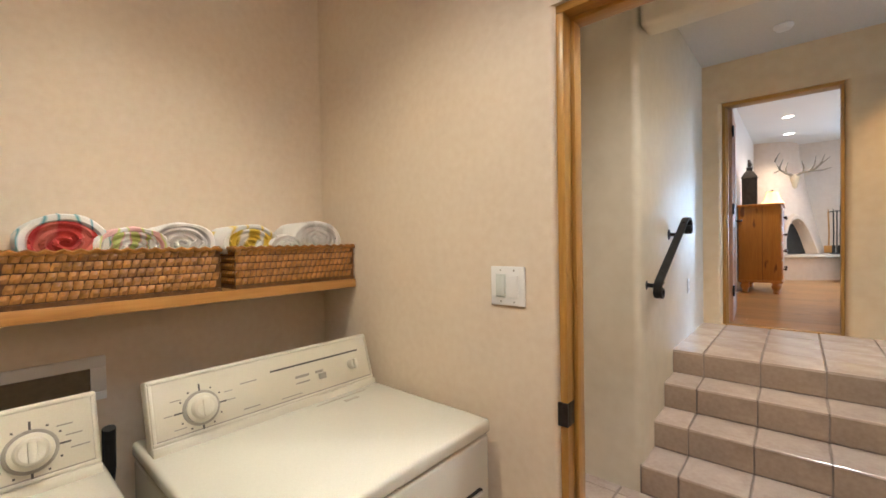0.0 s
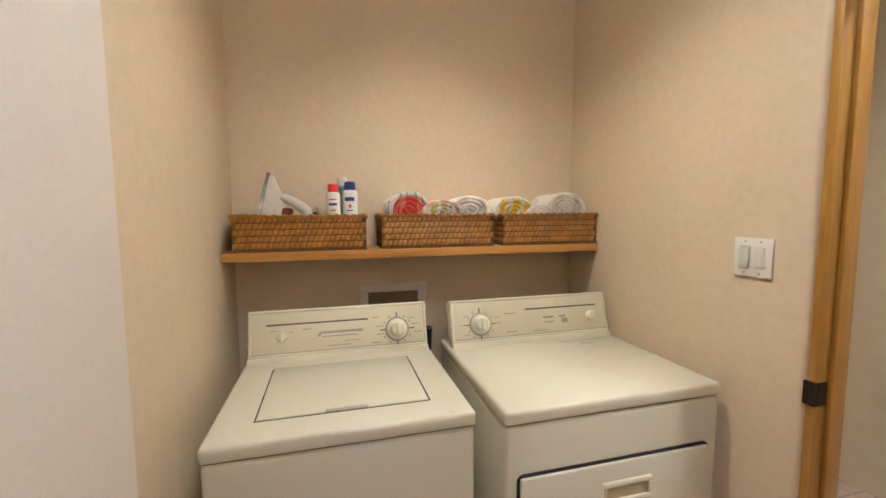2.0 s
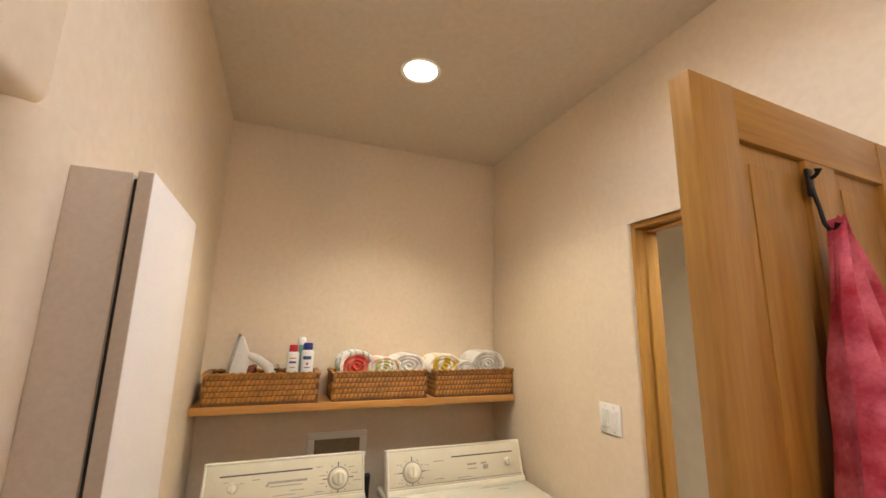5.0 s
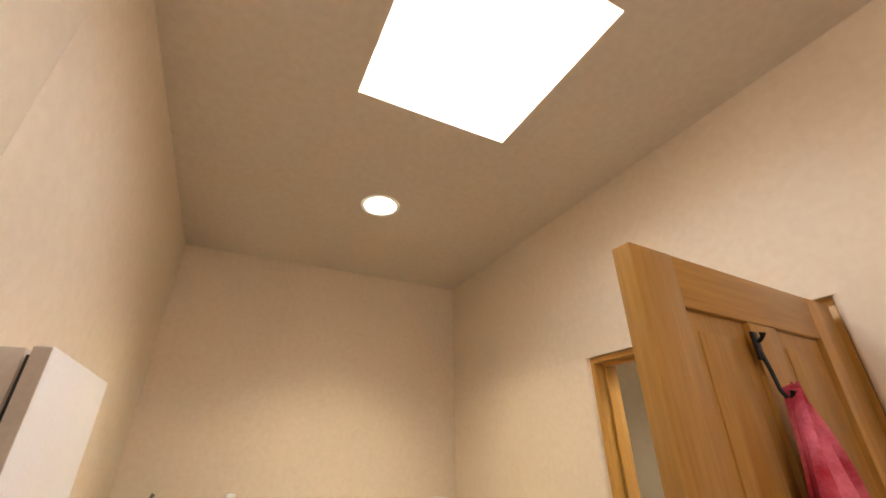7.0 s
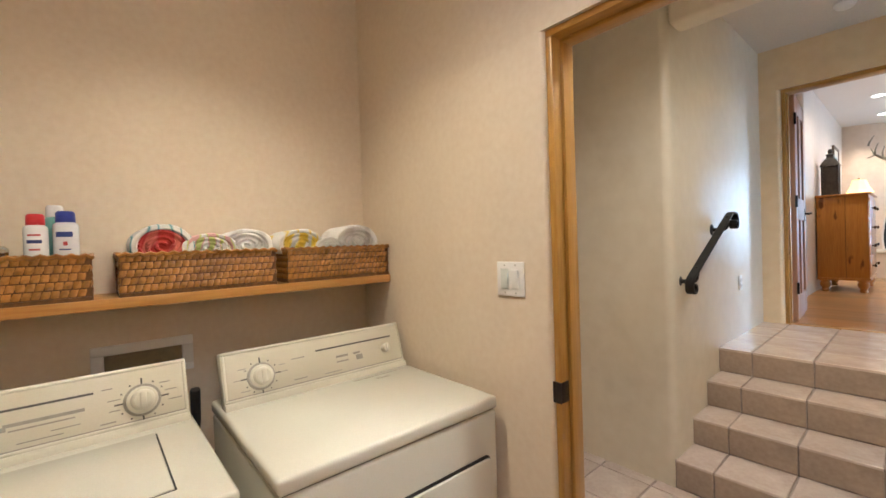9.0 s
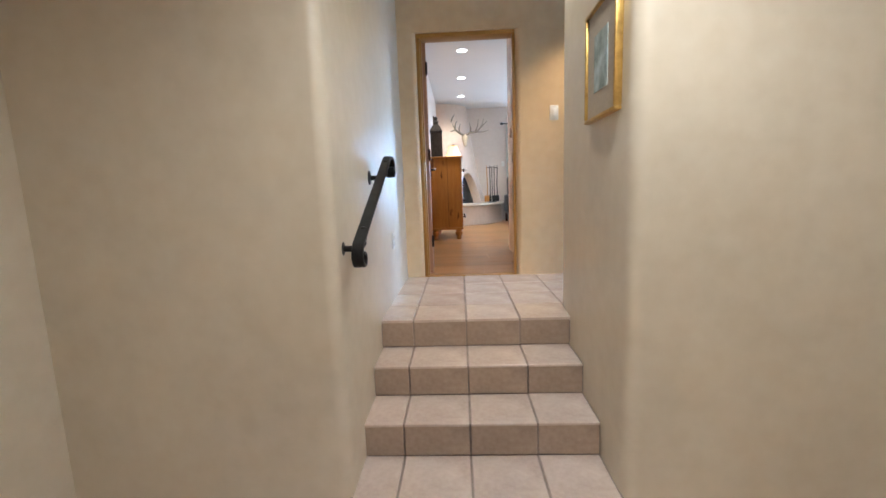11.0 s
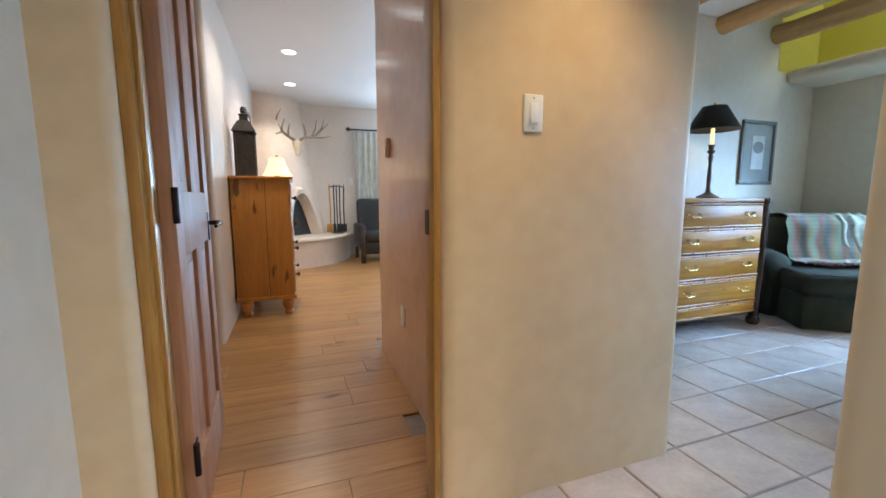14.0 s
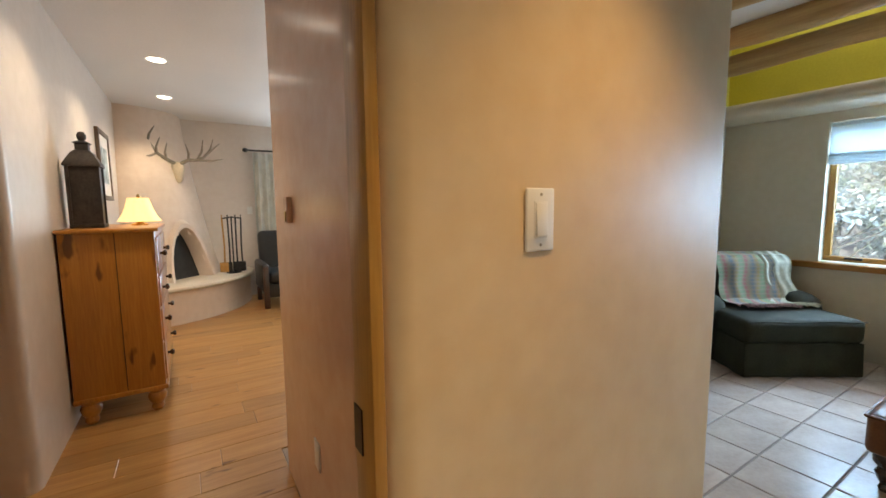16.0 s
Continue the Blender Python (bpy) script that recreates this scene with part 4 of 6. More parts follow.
# ironing-board cabinet
cab = thing("ironing_board_cabinet", "white wall-hung ironing board cabinet, its door ajar", "cabinet")
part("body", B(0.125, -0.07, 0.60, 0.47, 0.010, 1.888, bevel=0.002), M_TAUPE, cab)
cd = part("door", B(0.117, 0.020, 0.60, 0.475, 0.040, 1.892, bevel=0.003), M_WHITEPAINT, cab)
part("door_edge", B(0.4735, 0.0185, 0.602, 0.4765, 0.0385, 1.889), M_TAUPE, cd, "taupe door edge")
part("gap_strip", B(0.13, 0.0098, 0.61, 0.462, 0.0202, 1.88), M_GAP, cab, "dark gap behind the door")
# wash counter in the alcove
van = thing("vanity_cabinet", "brown wooden vanity cabinet under the white counter", "cabinet")
part("carcass", B(0.575, -0.93, 0.0, 1.7, -0.085, 0.855, bevel=0.003), M_PINE, van)
top = thing("countertop", "white solid-surface counter with a raised side splash", "counter")
part("slab", B(0.565, -0.94, 0.855, 1.75, -0.058, 0.895, bevel=0.006, seg=3), M_SINK, top)
part("side_splash", B(0.562, -0.94, 0.8955, 0.585, -0.066, 0.99, bevel=0.005, seg=3), M_SINK, top)
# recessed lamp
can_t = thing("recessed_ceiling_light", "lit recessed ceiling light with a chrome reflector", "ceiling light")
bm = bmesh.new()
lathe(bm, [(0.075, CZ - 0.004), (0.088, CZ - 0.006), (0.088, CZ), (0.075, CZ)], (-0.324, 0.725, 0), 32)
part("trim_ring", bm, M_WHITEPL, can_t)
bm = bmesh.new()
lathe(bm, [(0.03, CZ - 0.004), (0.05, CZ - 0.012), (0.072, CZ - 0.004)], (-0.324, 0.725, 0), 24)
part("bulb", bm, M_CAN_GLOW, can_t)
# ---- steps and hall ----
stair_bm = bmesh.new()
for k in range(4):
    y0 = 2.958 + 0.2715 * k
    box(stair_bm, -0.20, y0 + 0.006, R * k - (0.1 if k == 0 else 0.012), 0.91, y0 + 0.2715 + 0.012 if k < 3 else 3.80, R * (k + 1) - 0.008)
structure("stairs", stair_bm, M_GROUT, "four tiled steps up to the landing", "stairs")

rail = thing("handrail", "black wrought iron handrail with curled ends", "handrail")
RX = -0.096
p0, p1 = Vector((RX, 2.985, 1.206)), Vector((RX, 3.72, 1.578))
slope = (p1 - p0).normalized()


def curl(start, heading, stages, step=12):
    """Points of a flat bar rolled up in the y-z plane: stages of (radius, degrees turned)."""
    q, ang, pts = Vector(start), heading, []
    for radius, turn in stages:
        n = max(2, int(abs(turn) / step))
        for k in range(n):
            ang += turn / n
            q = q + Vector((0, math.cos(radians(ang)), math.sin(radians(ang)))) * (radius * radians(abs(turn) / n))
            pts.append(q.copy())
    return pts


tilt = math.degrees(math.atan2(slope.z, slope.y))
upper = curl(p1, tilt, [(0.16, -tilt), (0.062, -100), (0.030, -110), (0.023, -230)])
lower = curl(p0, tilt + 180, [(0.060, 60), (0.034, 110), (0.023, 190)])
bm = bmesh.new()
line = lower[::-1] + [p0 + (p1 - p0) * f for f in (0, 0.25, 0.5, 0.75, 1)] + upper
bar_rings = []
for i, q in enumerate(line):
    d = (line[min(i + 1, len(line) - 1)] - line[max(i - 1, 0)]).normalized()
    up = Vector((0, -d.z, d.y))
    bar_rings.append([bm.verts.new(q + Vector((a * 0.023, 0, 0)) + up * b * 0.007) for a, b in ((-1, -0.5), (-0.85, -1), (0.85, -1), (1, -0.5), (1, 0.5), (0.85, 1), (-0.85, 1), (-1, 0.5))])
for a, b in zip(bar_rings, bar_rings[1:]):
    for i in range(8):
        bm.faces.new((a[i], a[(i + 1) % 8], b[(i + 1) % 8], b[i]))
bm.faces.new(bar_rings[0][::-1]), bm.faces.new(bar_rings[-1])
part("bar", bm, M_IRON, rail)
for q in (p0 + slope * 0.10, p1 - slope * 0.06):
    bm = bmesh.new()
    lathe(bm, [(0.038, 0), (0.036, 0.006), (0.016, 0.012)], (-0.19, q.y, q.z - 0.075), 20, "x")
    sweep(bm, [(-0.184, q.y, q.z - 0.075), (-0.155, q.y, q.z - 0.076)] + [(RX - 0.036 + 0.036 * math.sin(radians(a)), q.y, q.z - 0.040 - 0.036 * math.cos(radians(a))) for a in range(0, 91, 15)] + [(RX, q.y, q.z - 0.004)], 0.0125, seg=12)
    part("bracket", bm, M_IRON, rail)
for q in (p0 + slope * 0.10, p1 - slope * 0.06):
    bm = bmesh.new()
    lathe(bm, [(0.010, 0.004), (0.009, 0.010), (0.004, 0.012)], (q.x, q.y, q.z), 12)
    part("rivet", bm, M_IRON, rail)

pic = thing("framed_picture", "small framed landscape print with a wide mat and gilt edge", "picture", (0.905, 3.25, 1.90), -90)
M_GILT = mat("worn_gilt", (0.55, 0.36, 0.10), 0.35, metal=0.7, spread=0.25, scale=20, bump=0.1)
M_MATB = mat("grey_mat_board", (0.48, 0.42, 0.34), 0.8, spread=0.05, bump=0.02)
M_PRINT = mat("faded_landscape_print", (0.42, 0.50, 0.52), 0.6, spread=0.6, scale=9, fine=30, bump=0, dark=(0.14, 0.18, 0.16))


def framed(parent, w, h, rim, mat_w, frame_m, mat_m, print_m, depth=0.025, art=None):
    """A framed print hanging on a wall; local x across, -y out of the wall."""
    for a in ((-w / 2, -h / 2, w / 2, -h / 2 + rim), (-w / 2, h / 2 - rim, w / 2, h / 2), (-w / 2, -h / 2 + rim, -w / 2 + rim, h / 2 - rim), (w / 2 - rim, -h / 2 + rim, w / 2, h / 2 - rim)):
        part("frame_rail", B(a[0], -depth, a[1], a[2], 0, a[3], bevel=0.004), frame_m, parent)
    part("mat_board", B(-w / 2 + rim, -depth + 0.012, -h / 2 + rim, w / 2 - rim, -0.002, h / 2 - rim), mat_m, parent)
    mx, mz = mat_w
    part("print", B(-w / 2 + rim + mx, -depth + 0.009, -h / 2 + rim + mz, w / 2 - rim - mx, -depth + 0.0125, h / 2 - rim - mz), print_m, parent)


framed(pic, 0.37, 0.46, 0.016, (0.09, 0.10), M_GILT, M_MATB, M_PRINT, 0.03)
switch_plate("light_switch", (1.088, 4.98, 1.998), 0, 1, "white single rocker light switch on tan plaster")
outlet = thing("wall_outlet", "white duplex outlet plate low on the plaster wall", "outlet", (-0.1815, 4.285, 1.06), 90)
part("plate", B(-0.036, -0.006, -0.058, 0.036, 0, 0.058, bevel=0.004), M_WHITEPL, outlet)
for z in (-0.022, 0.022):
    part("socket", B(-0.017, -0.0075, z - 0.015, 0.017, -0.006, z + 0.015, bevel=0.004), M_WHITEPL, outlet)
sd = thing("smoke_detector", "round white smoke detector on the landing ceiling", "smoke detector", (0.416, 4.5, 3.03))
bm = bmesh.new()
lathe(bm, [(0.06, 0), (0.062, -0.012), (0.045, -0.034), (0.02, -0.038)], seg=28)
part("housing", bm, M_WHITEPL, sd)
# two unseen fittings added to go with the stair and landing lamps
for cx, cy, cz in ((0.38, 3.75, 3.03), (0.35, 2.2, 2.9)):
    hc = thing("recessed_ceiling_light", "lit recessed ceiling light above the steps, added unseen", "ceiling light", (cx, cy, cz), 0, "hall ceiling lights")
    bm = bmesh.new()
    lathe(bm, [(0.07, -0.002), (0.085, -0.006), (0.085, 0), (0.07, 0)], seg=28)
    part("trim_ring", bm, M_WHITEPL, hc)
    bm = bmesh.new()
    lathe(bm, [(0.02, -0.004), (0.045, -0.010), (0.068, -0.003)], seg=20)
    part("bulb", bm, M_BEDCAN_GLOW, hc)
hall_can = thing("recessed_ceiling_light", "recessed ceiling light over the tan wall", "ceiling light")
bm = bmesh.new()
lathe(bm, [(0.05, 3.022), (0.075, 3.018), (0.075, 3.03)], (1.25, 4.62, 0), 28)
part("trim_ring", bm, M_WHITEPL, hall_can)

# bedroom doorway
jamb2 = tagged(thing("door_frame_2", "golden fir frame of the bedroom doorway", "door frame"), kind="structure")
part("jamb", B(BX0, 5.005, F2, BX0 + 0.030, 5.135, BZ - 0.03, bevel=0.003), M_FIR, jamb2)
part("jamb", B(BX1 - 0.022, 4.992, F2, BX1, 5.078, BZ - 0.03, bevel=0.003), M_FIR, jamb2)
part("head", B(BX0, 5.0, BZ - 0.03, BX1, 5.135, BZ, bevel=0.003), M_FIRX, jamb2)
part("stop", B(BX0 + 0.030, 5.03, F2, BX0 + 0.042, 5.07, BZ - 0.042, bevel=0.002), M_FIR, jamb2)
part("threshold", B(BX0, 5.0, F2 - 0.012, BX1, 5.10, F2 + 0.006, bevel=0.004), M_FIRX, jamb2)
part("strike_plate", B(BX1 - 0.0245, 5.04, F2 + 0.96, BX1 - 0.022, 5.075, F2 + 1.04), M_BRONZE, jamb2, "dark bronze strike plate")
M_FIRGLOSS = wood("varnished_fir", (0.50, 0.27, 0.15), (0.44, 0.22, 0.115), 0.5, axis=2)
bleaf = door_leaf("bedroom_door", "open varnished six-panel bedroom door with bronze lever", (0.018, 5.128, F2), 93.5, 0.765, 2.005, M_FIRGLOSS, 1, t=0.04, rows=((0.22, 0.90), (1.10, 1.86)))
for z in (0.30, 1.06, 1.78):
    bm = B(-0.010, -0.024, z - 0.05, 0.03, -0.0195, z + 0.05)
    tube(bm, (-0.012, -0.024, z - 0.05), (-0.012, -0.024, z + 0.05), 0.009)
    part("hinge", bm, M_BRONZE, bleaf, "dark bronze hinge")
# ---- bedroom ----
therm = thing("thermostat", "small bronze thermostat on blush plaster", "thermostat", (0.901, 6.25, 2.015), -90)
part("housing", B(-0.03, -0.022, -0.055, 0.03, 0, 0.055, bevel=0.004), M_BEDPINK, therm)
part("dial_face", B(-0.008, -0.026, -0.048, 0.012, -0.021, -0.005, bevel=0.002), M_GILT, therm)
outl2 = thing("wall_outlet", "white outlet plate low on blush plaster", "outlet", (0.901, 5.96, 1.065), -90)
part("plate", B(-0.036, -0.006, -0.058, 0.036, 0, 0.058, bevel=0.004), M_WHITEPL, outl2)

dr = thing("pine_dresser", "tall knotty pine dresser with turned feet against the wall", "dresser", (-0.15, 7.715, F2))
DW, DL, DH = 0.482, 1.0, 1.255
part("carcass", B(0, 0, 0.165, DW, DL, DH - 0.025, bevel=0.004), M_PINE, dr)
part("top", B(-0.01, -0.025, DH - 0.025, DW + 0.025, DL + 0.025, DH, bevel=0.008, seg=3), M_PINE, dr)
part("plinth", B(-0.004, -0.012, 0.155, DW + 0.012, DL + 0.012, 0.185, bevel=0.006), M_PINE, dr)
part("board_seam", B(0.27, -0.0015, 0.19, 0.274, 0.002, DH - 0.03), M_GAP, dr)
for x in (0.07, DW - 0.06):
    for y in (0.06, DL - 0.06):
        bm = bmesh.new()
        lathe(bm, [(0.030, 0), (0.040, 0.02), (0.034, 0.045), (0.052, 0.075), (0.058, 0.105), (0.046, 0.13), (0.060, 0.15), (0.060, 0.16)], (x, y, 0), 20)
        part("turned_foot", bm, M_PINE, dr)
zs = [0.20, 0.47, 0.71, 0.93, 1.195]
for z0, z1 in zip(zs, zs[1:]):
    halves = ((0.03, DL / 2 - 0.012), (DL / 2 + 0.012, DL - 0.03)) if z0 > 0.9 else ((0.03, DL - 0.03),)
    for y0, y1 in halves:
        dwr = part("drawer", B(DW - 0.01, y0, z0 + 0.008, DW + 0.010, y1, z1 - 0.008, bevel=0.004), M_PINE, dr)
        for yy in ((y0 + y1) / 2,) if len(halves) == 2 else (y0 + 0.2, y1 - 0.2):
            bm = bmesh.new()
            lathe(bm, [(0.010, 0), (0.009, 0.014), (0.020, 0.024), (0.021, 0.034), (0.012, 0.042)], (DW + 0.010, yy, (z0 + z1) / 2), 16, "x")
            part("knob", bm, M_DARKWOOD, dwr)

lan = thing("tin_lantern", "dark tin lantern with pitched roof standing on the dresser", "lantern", (-0.04, 8.05, F2 + DH))
M_TIN = mat("blackened_tin", (0.055, 0.045, 0.04), 0.5, metal=0.6, spread=0.3, scale=14, bump=0.15)
lan.matrix_basis = pose(-0.04, 8.05, F2 + DH) @ Matrix.Diagonal((0.78, 0.78, 0.92, 1))
part("base", B(-0.115, -0.115, 0, 0.115, 0.115, 0.03, bevel=0.006), M_TIN, lan)
for x in (-0.1, 0.1):
    for y in (-0.1, 0.1):
        part("post", B(x - 0.012, y - 0.012, 0.03, x + 0.012, y + 0.012, 0.44), M_TIN, lan)
for x0, y0, x1, y1 in ((-0.1, -0.1, 0.1, -0.094), (-0.1, 0.094, 0.1, 0.1), (-0.1, -0.1, -0.094, 0.1), (0.094, -0.1, 0.1, 0.1)):
    part("pane", B(x0, y0, 0.03, x1, y1, 0.44), M_TIN, lan)
bm = bmesh.new()
lathe(bm, [(0.175, 0.44), (0.175, 0.455), (0.10, 0.54), (0.062, 0.56), (0.062, 0.60), (0.08, 0.61), (0.02, 0.63)], seg=4)
bmesh.ops.rotate(bm, cent=(0, 0, 0), matrix=Matrix.Rotation(radians(45), 3, "Z"), verts=bm.verts)
part("roof", bm, M_TIN, lan)
bm = bmesh.new()
lathe(bm, [(0.012, 0.62), (0.03, 0.64), (0.034, 0.665), (0.02, 0.69)], seg=16)
part("finial", bm, M_TIN, lan)

fr = thing("framed_picture", "dark framed print with a white mat on the bedroom wall", "picture", (-0.163, 9.75, 2.46), 90)
framed(fr, 0.62, 0.68, 0.045, (0.11, 0.12), M_TABLEWOOD, M_WHITEPAINT, M_PRINT, 0.03)

M_SHADE_W = mat("lit_cream_shade", (0.85, 0.72, 0.48), 0.8, spread=0.05, bump=0.1, emit=((1.0, 0.68, 0.28), 1.5))
M_SHADE_Y = mat("lit_yellow_shade", (0.72, 0.45, 0.09), 0.8, spread=0.05, bump=0.1, emit=((1.0, 0.52, 0.06), 0.8))


def table_lamp(name, at, label, shade_m, prof, z0, z1, r0, r1, base_m, lobes=0, neck=None):
    t = thing(name, label, "lamp", at)
    bm = bmesh.new()
    lathe(bm, prof, seg=28)
    part("base", bm, base_m, t)
    bm = bmesh.new()
    n = 40
    rings = []
    for k in range(7):
        f = k / 6
        r = (r0 + (r1 - r0) * f) * (1 - (0.10 * math.sin(math.pi * f) if lobes else 0.0))
        rings.append([bm.verts.new((r * (1 + (0.03 * math.cos(lobes * a) if lobes else 0)) * math.cos(a), r * (1 + (0.03 * math.cos(lobes * a) if lobes else 0)) * math.sin(a), z0 + (z1 - z0) * f)) for a in [2 * math.pi * i / n for i in range(n)]])
    for a, b in zip(rings, rings[1:]):
        for i in range(n):
            bm.faces.new((a[i], a[(i + 1) % n], b[(i + 1) % n], b[i]))
    part("shade", bm, shade_m, t)
    bm = bmesh.new()
    tube(bm, (0, 0, prof[-1][1] - 0.01), (0, 0, z1 - 0.005), 0.006)
    for k in range(3):
        a = k * 2.1
        sweep(bm, [(0, 0, z1 - 0.012), (r1 * 0.98 * math.cos(a), r1 * 0.98 * math.sin(a), z1 - 0.004)], 0.003, seg=5)
    lathe(bm, [(0.004, z1 - 0.01), (0.012, z1 + 0.012), (0.006, z1 + 0.03)], seg=12)
    part("harp_and_finial", bm, M_BRASS, t)
    return t


table_lamp("table_lamp", (0.215, 8.30, F2 + DH), "small lamp with a lit cream fluted shade on the dresser", M_SHADE_W,
           [(0.05, 0), (0.055, 0.01), (0.02, 0.02), (0.03, 0.035)], 0.03, 0.205, 0.135, 0.065, M_BRASS, 8)

# corner fireplace
KX, KY = -0.165, 11.5
M_KIVA = mat("fireplace_plaster", (0.72, 0.585, 0.48), 0.55, spread=0.06, scale=2.0, fine=14, bump=0.14, depth=0.01)
M_HEARTHTOP = mat("hearth_slab", (0.66, 0.56, 0.44), 0.5, spread=0.1, scale=3, bump=0.1)
M_FIREBOX = mat("black_firebox", (0.035, 0.032, 0.03), 0.8, spread=0.3, scale=8, bump=0.3)


def quarter(bm, prof, a0=-90, a1=0, n=28):
    """A quarter turn about the room's corner from (radius, z) pairs."""
    rings = [[bm.verts.new((KX + r * math.cos(t), KY + r * math.sin(t), z)) for t in [radians(a0 + (a1 - a0) * i / n) for i in range(n + 1)]] for r, z in prof]
    for a, b in zip(rings, rings[1:]):
        for i in range(n):
            bm.faces.new((a[i], a[i + 1], b[i + 1], b[i]))
    return rings


kiva = tagged(thing("corner_fireplace", "plastered adobe corner fireplace with curved hearth", "fireplace"), kind="structure")
bm = bmesh.new()
quarter(bm, [(1.47, F2 - 0.01), (1.47, 1.045)])
part("hearth_front", bm, M_KIVA, kiva)
bm = bmesh.new()
quarter(bm, [(1.45, 1.04), (1.51, 1.045), (1.525, 1.07), (1.515, 1.095), (1.48, 1.102), (0.3, 1.102)])
part("hearth_slab", bm, M_HEARTHTOP, kiva, "tan plaster hearth slab")
bm = bmesh.new()
prof = [(1.08, 1.09)] + [(1.08 - 0.38 * ((z - 1.12) / 1.9) ** 0.8, z) for z in [1.2 + 0.12 * k for k in range(16)]] + [(0.68, 3.3)]
rings = quarter(bm, prof, n=40)
# arched firebox mouth left open, with a reveal running inward
mid, half, zs0, rise = -47.0, 15.5, 1.10, 0.68
hole = []
for f in list(bm.faces):
    c = f.calc_center_median()
    ang = math.degrees(math.atan2(c.y - KY, c.x - KX))
    u = (ang - mid) / half
    if abs(u) < 1 and c.z < zs0 + rise * math.sqrt(max(0, 1 - u * u)) * 1.0:
        hole.append(f)
bmesh.ops.delete(bm, geom=hole, context="FACES")
part("chimney_breast", bm, M_KIVA, kiva)
ARCH = [(mid + half * math.cos(t), zs0 + rise * math.sin(t)) for t in [math.pi * k / 24 for k in range(25)]]


def breast_r(z):
    return 1.08 - 0.38 * (max(z - 1.12, 0) / 1.9) ** 0.8


bm = bmesh.new()
loops = []
for dr_, sc in ((0.03, 1.22), (0.055, 1.10), (0.045, 1.0), (-0.02, 0.955), (-0.16, 0.93)):
    ring = []
    for ang, z in ARCH:
        aa, zz = mid + (ang - mid) * sc, zs0 + (z - zs0) * (1 + (sc - 1) * 0.8)
        r = breast_r(zz) + dr_ - (0.05 if sc > 1.2 else 0)
        ring.append(bm.verts.new((KX + r * math.cos(radians(aa)), KY + r * math.sin(radians(aa)), zz)))
    loops.append(ring)
for a, b in zip(loops, loops[1:]):
    for i in range(24):
        bm.faces.new((a[i], a[i + 1], b[i + 1], b[i]))
part("arch_surround", bm, M_KIVA, kiva)
# flat black sheet closing the arch behind its reveal
bm = bmesh.new()
ring = [bm.verts.new((KX + (breast_r(z) - 0.15) * math.cos(radians(mid + (a - mid) * 0.96)), KY + (breast_r(z) - 0.15) * math.sin(radians(mid + (a - mid) * 0.96)), z)) for a, z in ARCH]
bm.faces.new(ring)
part("fire_screen", bm, M_FIREBOX, kiva, "black sheet closing the firebox mouth")

tools = thing("fireplace_tools", "black iron fireplace tool set on the hearth", "fireplace tools", (1.05, 11.0, 1.102))
bm = bmesh.new()
lathe(bm, [(0.10, 0), (0.10, 0.012), (0.02, 0.03)], seg=20)
tube(bm, (0, 0, 0.02), (0, 0, 0.80), 0.010)
part("stand", bm, M_IRON, tools)
bm = bmesh.new()
sweep(bm, [(-0.13, 0, 0.78), (0, 0, 0.80), (0.13, 0, 0.78)], 0.010)
part("crossbar", bm, M_IRON, tools)
for x, end in ((-0.12, 0.06), (-0.05, 0.03), (0.05, 0.05), (0.12, 0.035)):
    bm = bmesh.new()
    sweep(bm, [(x, -0.02, 0.83), (x, -0.03, 0.78), (x * 0.9, -0.03, 0.4), (x * 0.95, -0.03, 0.12)], 0.011)
    box(bm, x - end, -0.05, 0.02, x + end, -0.012, 0.16, bevel=0.012)
    part("tool", bm, M_IRON if x != -0.12 else M_FIRY, tools)

skull = thing("antler_mount", "pale antlers with skull plate mounted on the fireplace", "antlers", (0.46, 10.98, 2.57))
M_BONE = mat("weathered_bone", (0.62, 0.52, 0.38), 0.6, spread=0.15, scale=12, bump=0.15)
M_ANTLER = mat("grey_antler", (0.30, 0.25, 0.19), 0.55, spread=0.3, scale=16, bump=0.25)
bm = bmesh.new()
lathe(bm, [(0.02, -0.20), (0.05, -0.16), (0.06, -0.08), (0.085, 0.0), (0.07, 0.06), (0.02, 0.08)], (0, 0, 0), 14, squash=0.7)
part("skull_plate", bm, M_BONE, skull)
for s, tip in ((-1, 0.50), (1, 0.34)):
    bm = bmesh.new()
    beam = [(0.03 * s, -0.02, 0.05), (0.12 * s, -0.06, 0.10), (0.22 * s, -0.10, 0.17 if s < 0 else 0.10), (0.30 * s, -0.10, 0.33 if s < 0 else 0.14), (0.33 * s if s < 0 else 0.50, -0.06, tip)]
    sweep(bm, beam, [0.026, 0.024, 0.021, 0.017, 0.006])
    part("antler", bm, M_ANTLER, skull)
    for base, end in ((beam[1], (0.10 * s, -0.16, 0.30)), (beam[2], (0.17 * s if s < 0 else 0.30, -0.20, 0.36)), (beam[3], (0.22 * s if s < 0 else 0.42, -0.16, 0.50 if s < 0 else 0.38)), (beam[2], (0.32 * s if s < 0 else 0.52, -0.2, 0.12))):
        bm = bmesh.new()
        b0, b1 = Vector(base), Vector(end)
        sweep(bm, [b0, b0.lerp(b1, 0.5) + Vector((0.02 * s, -0.02, -0.02)), b1], [0.016, 0.013, 0.004])
        part("tine", bm, M_ANTLER, skull)

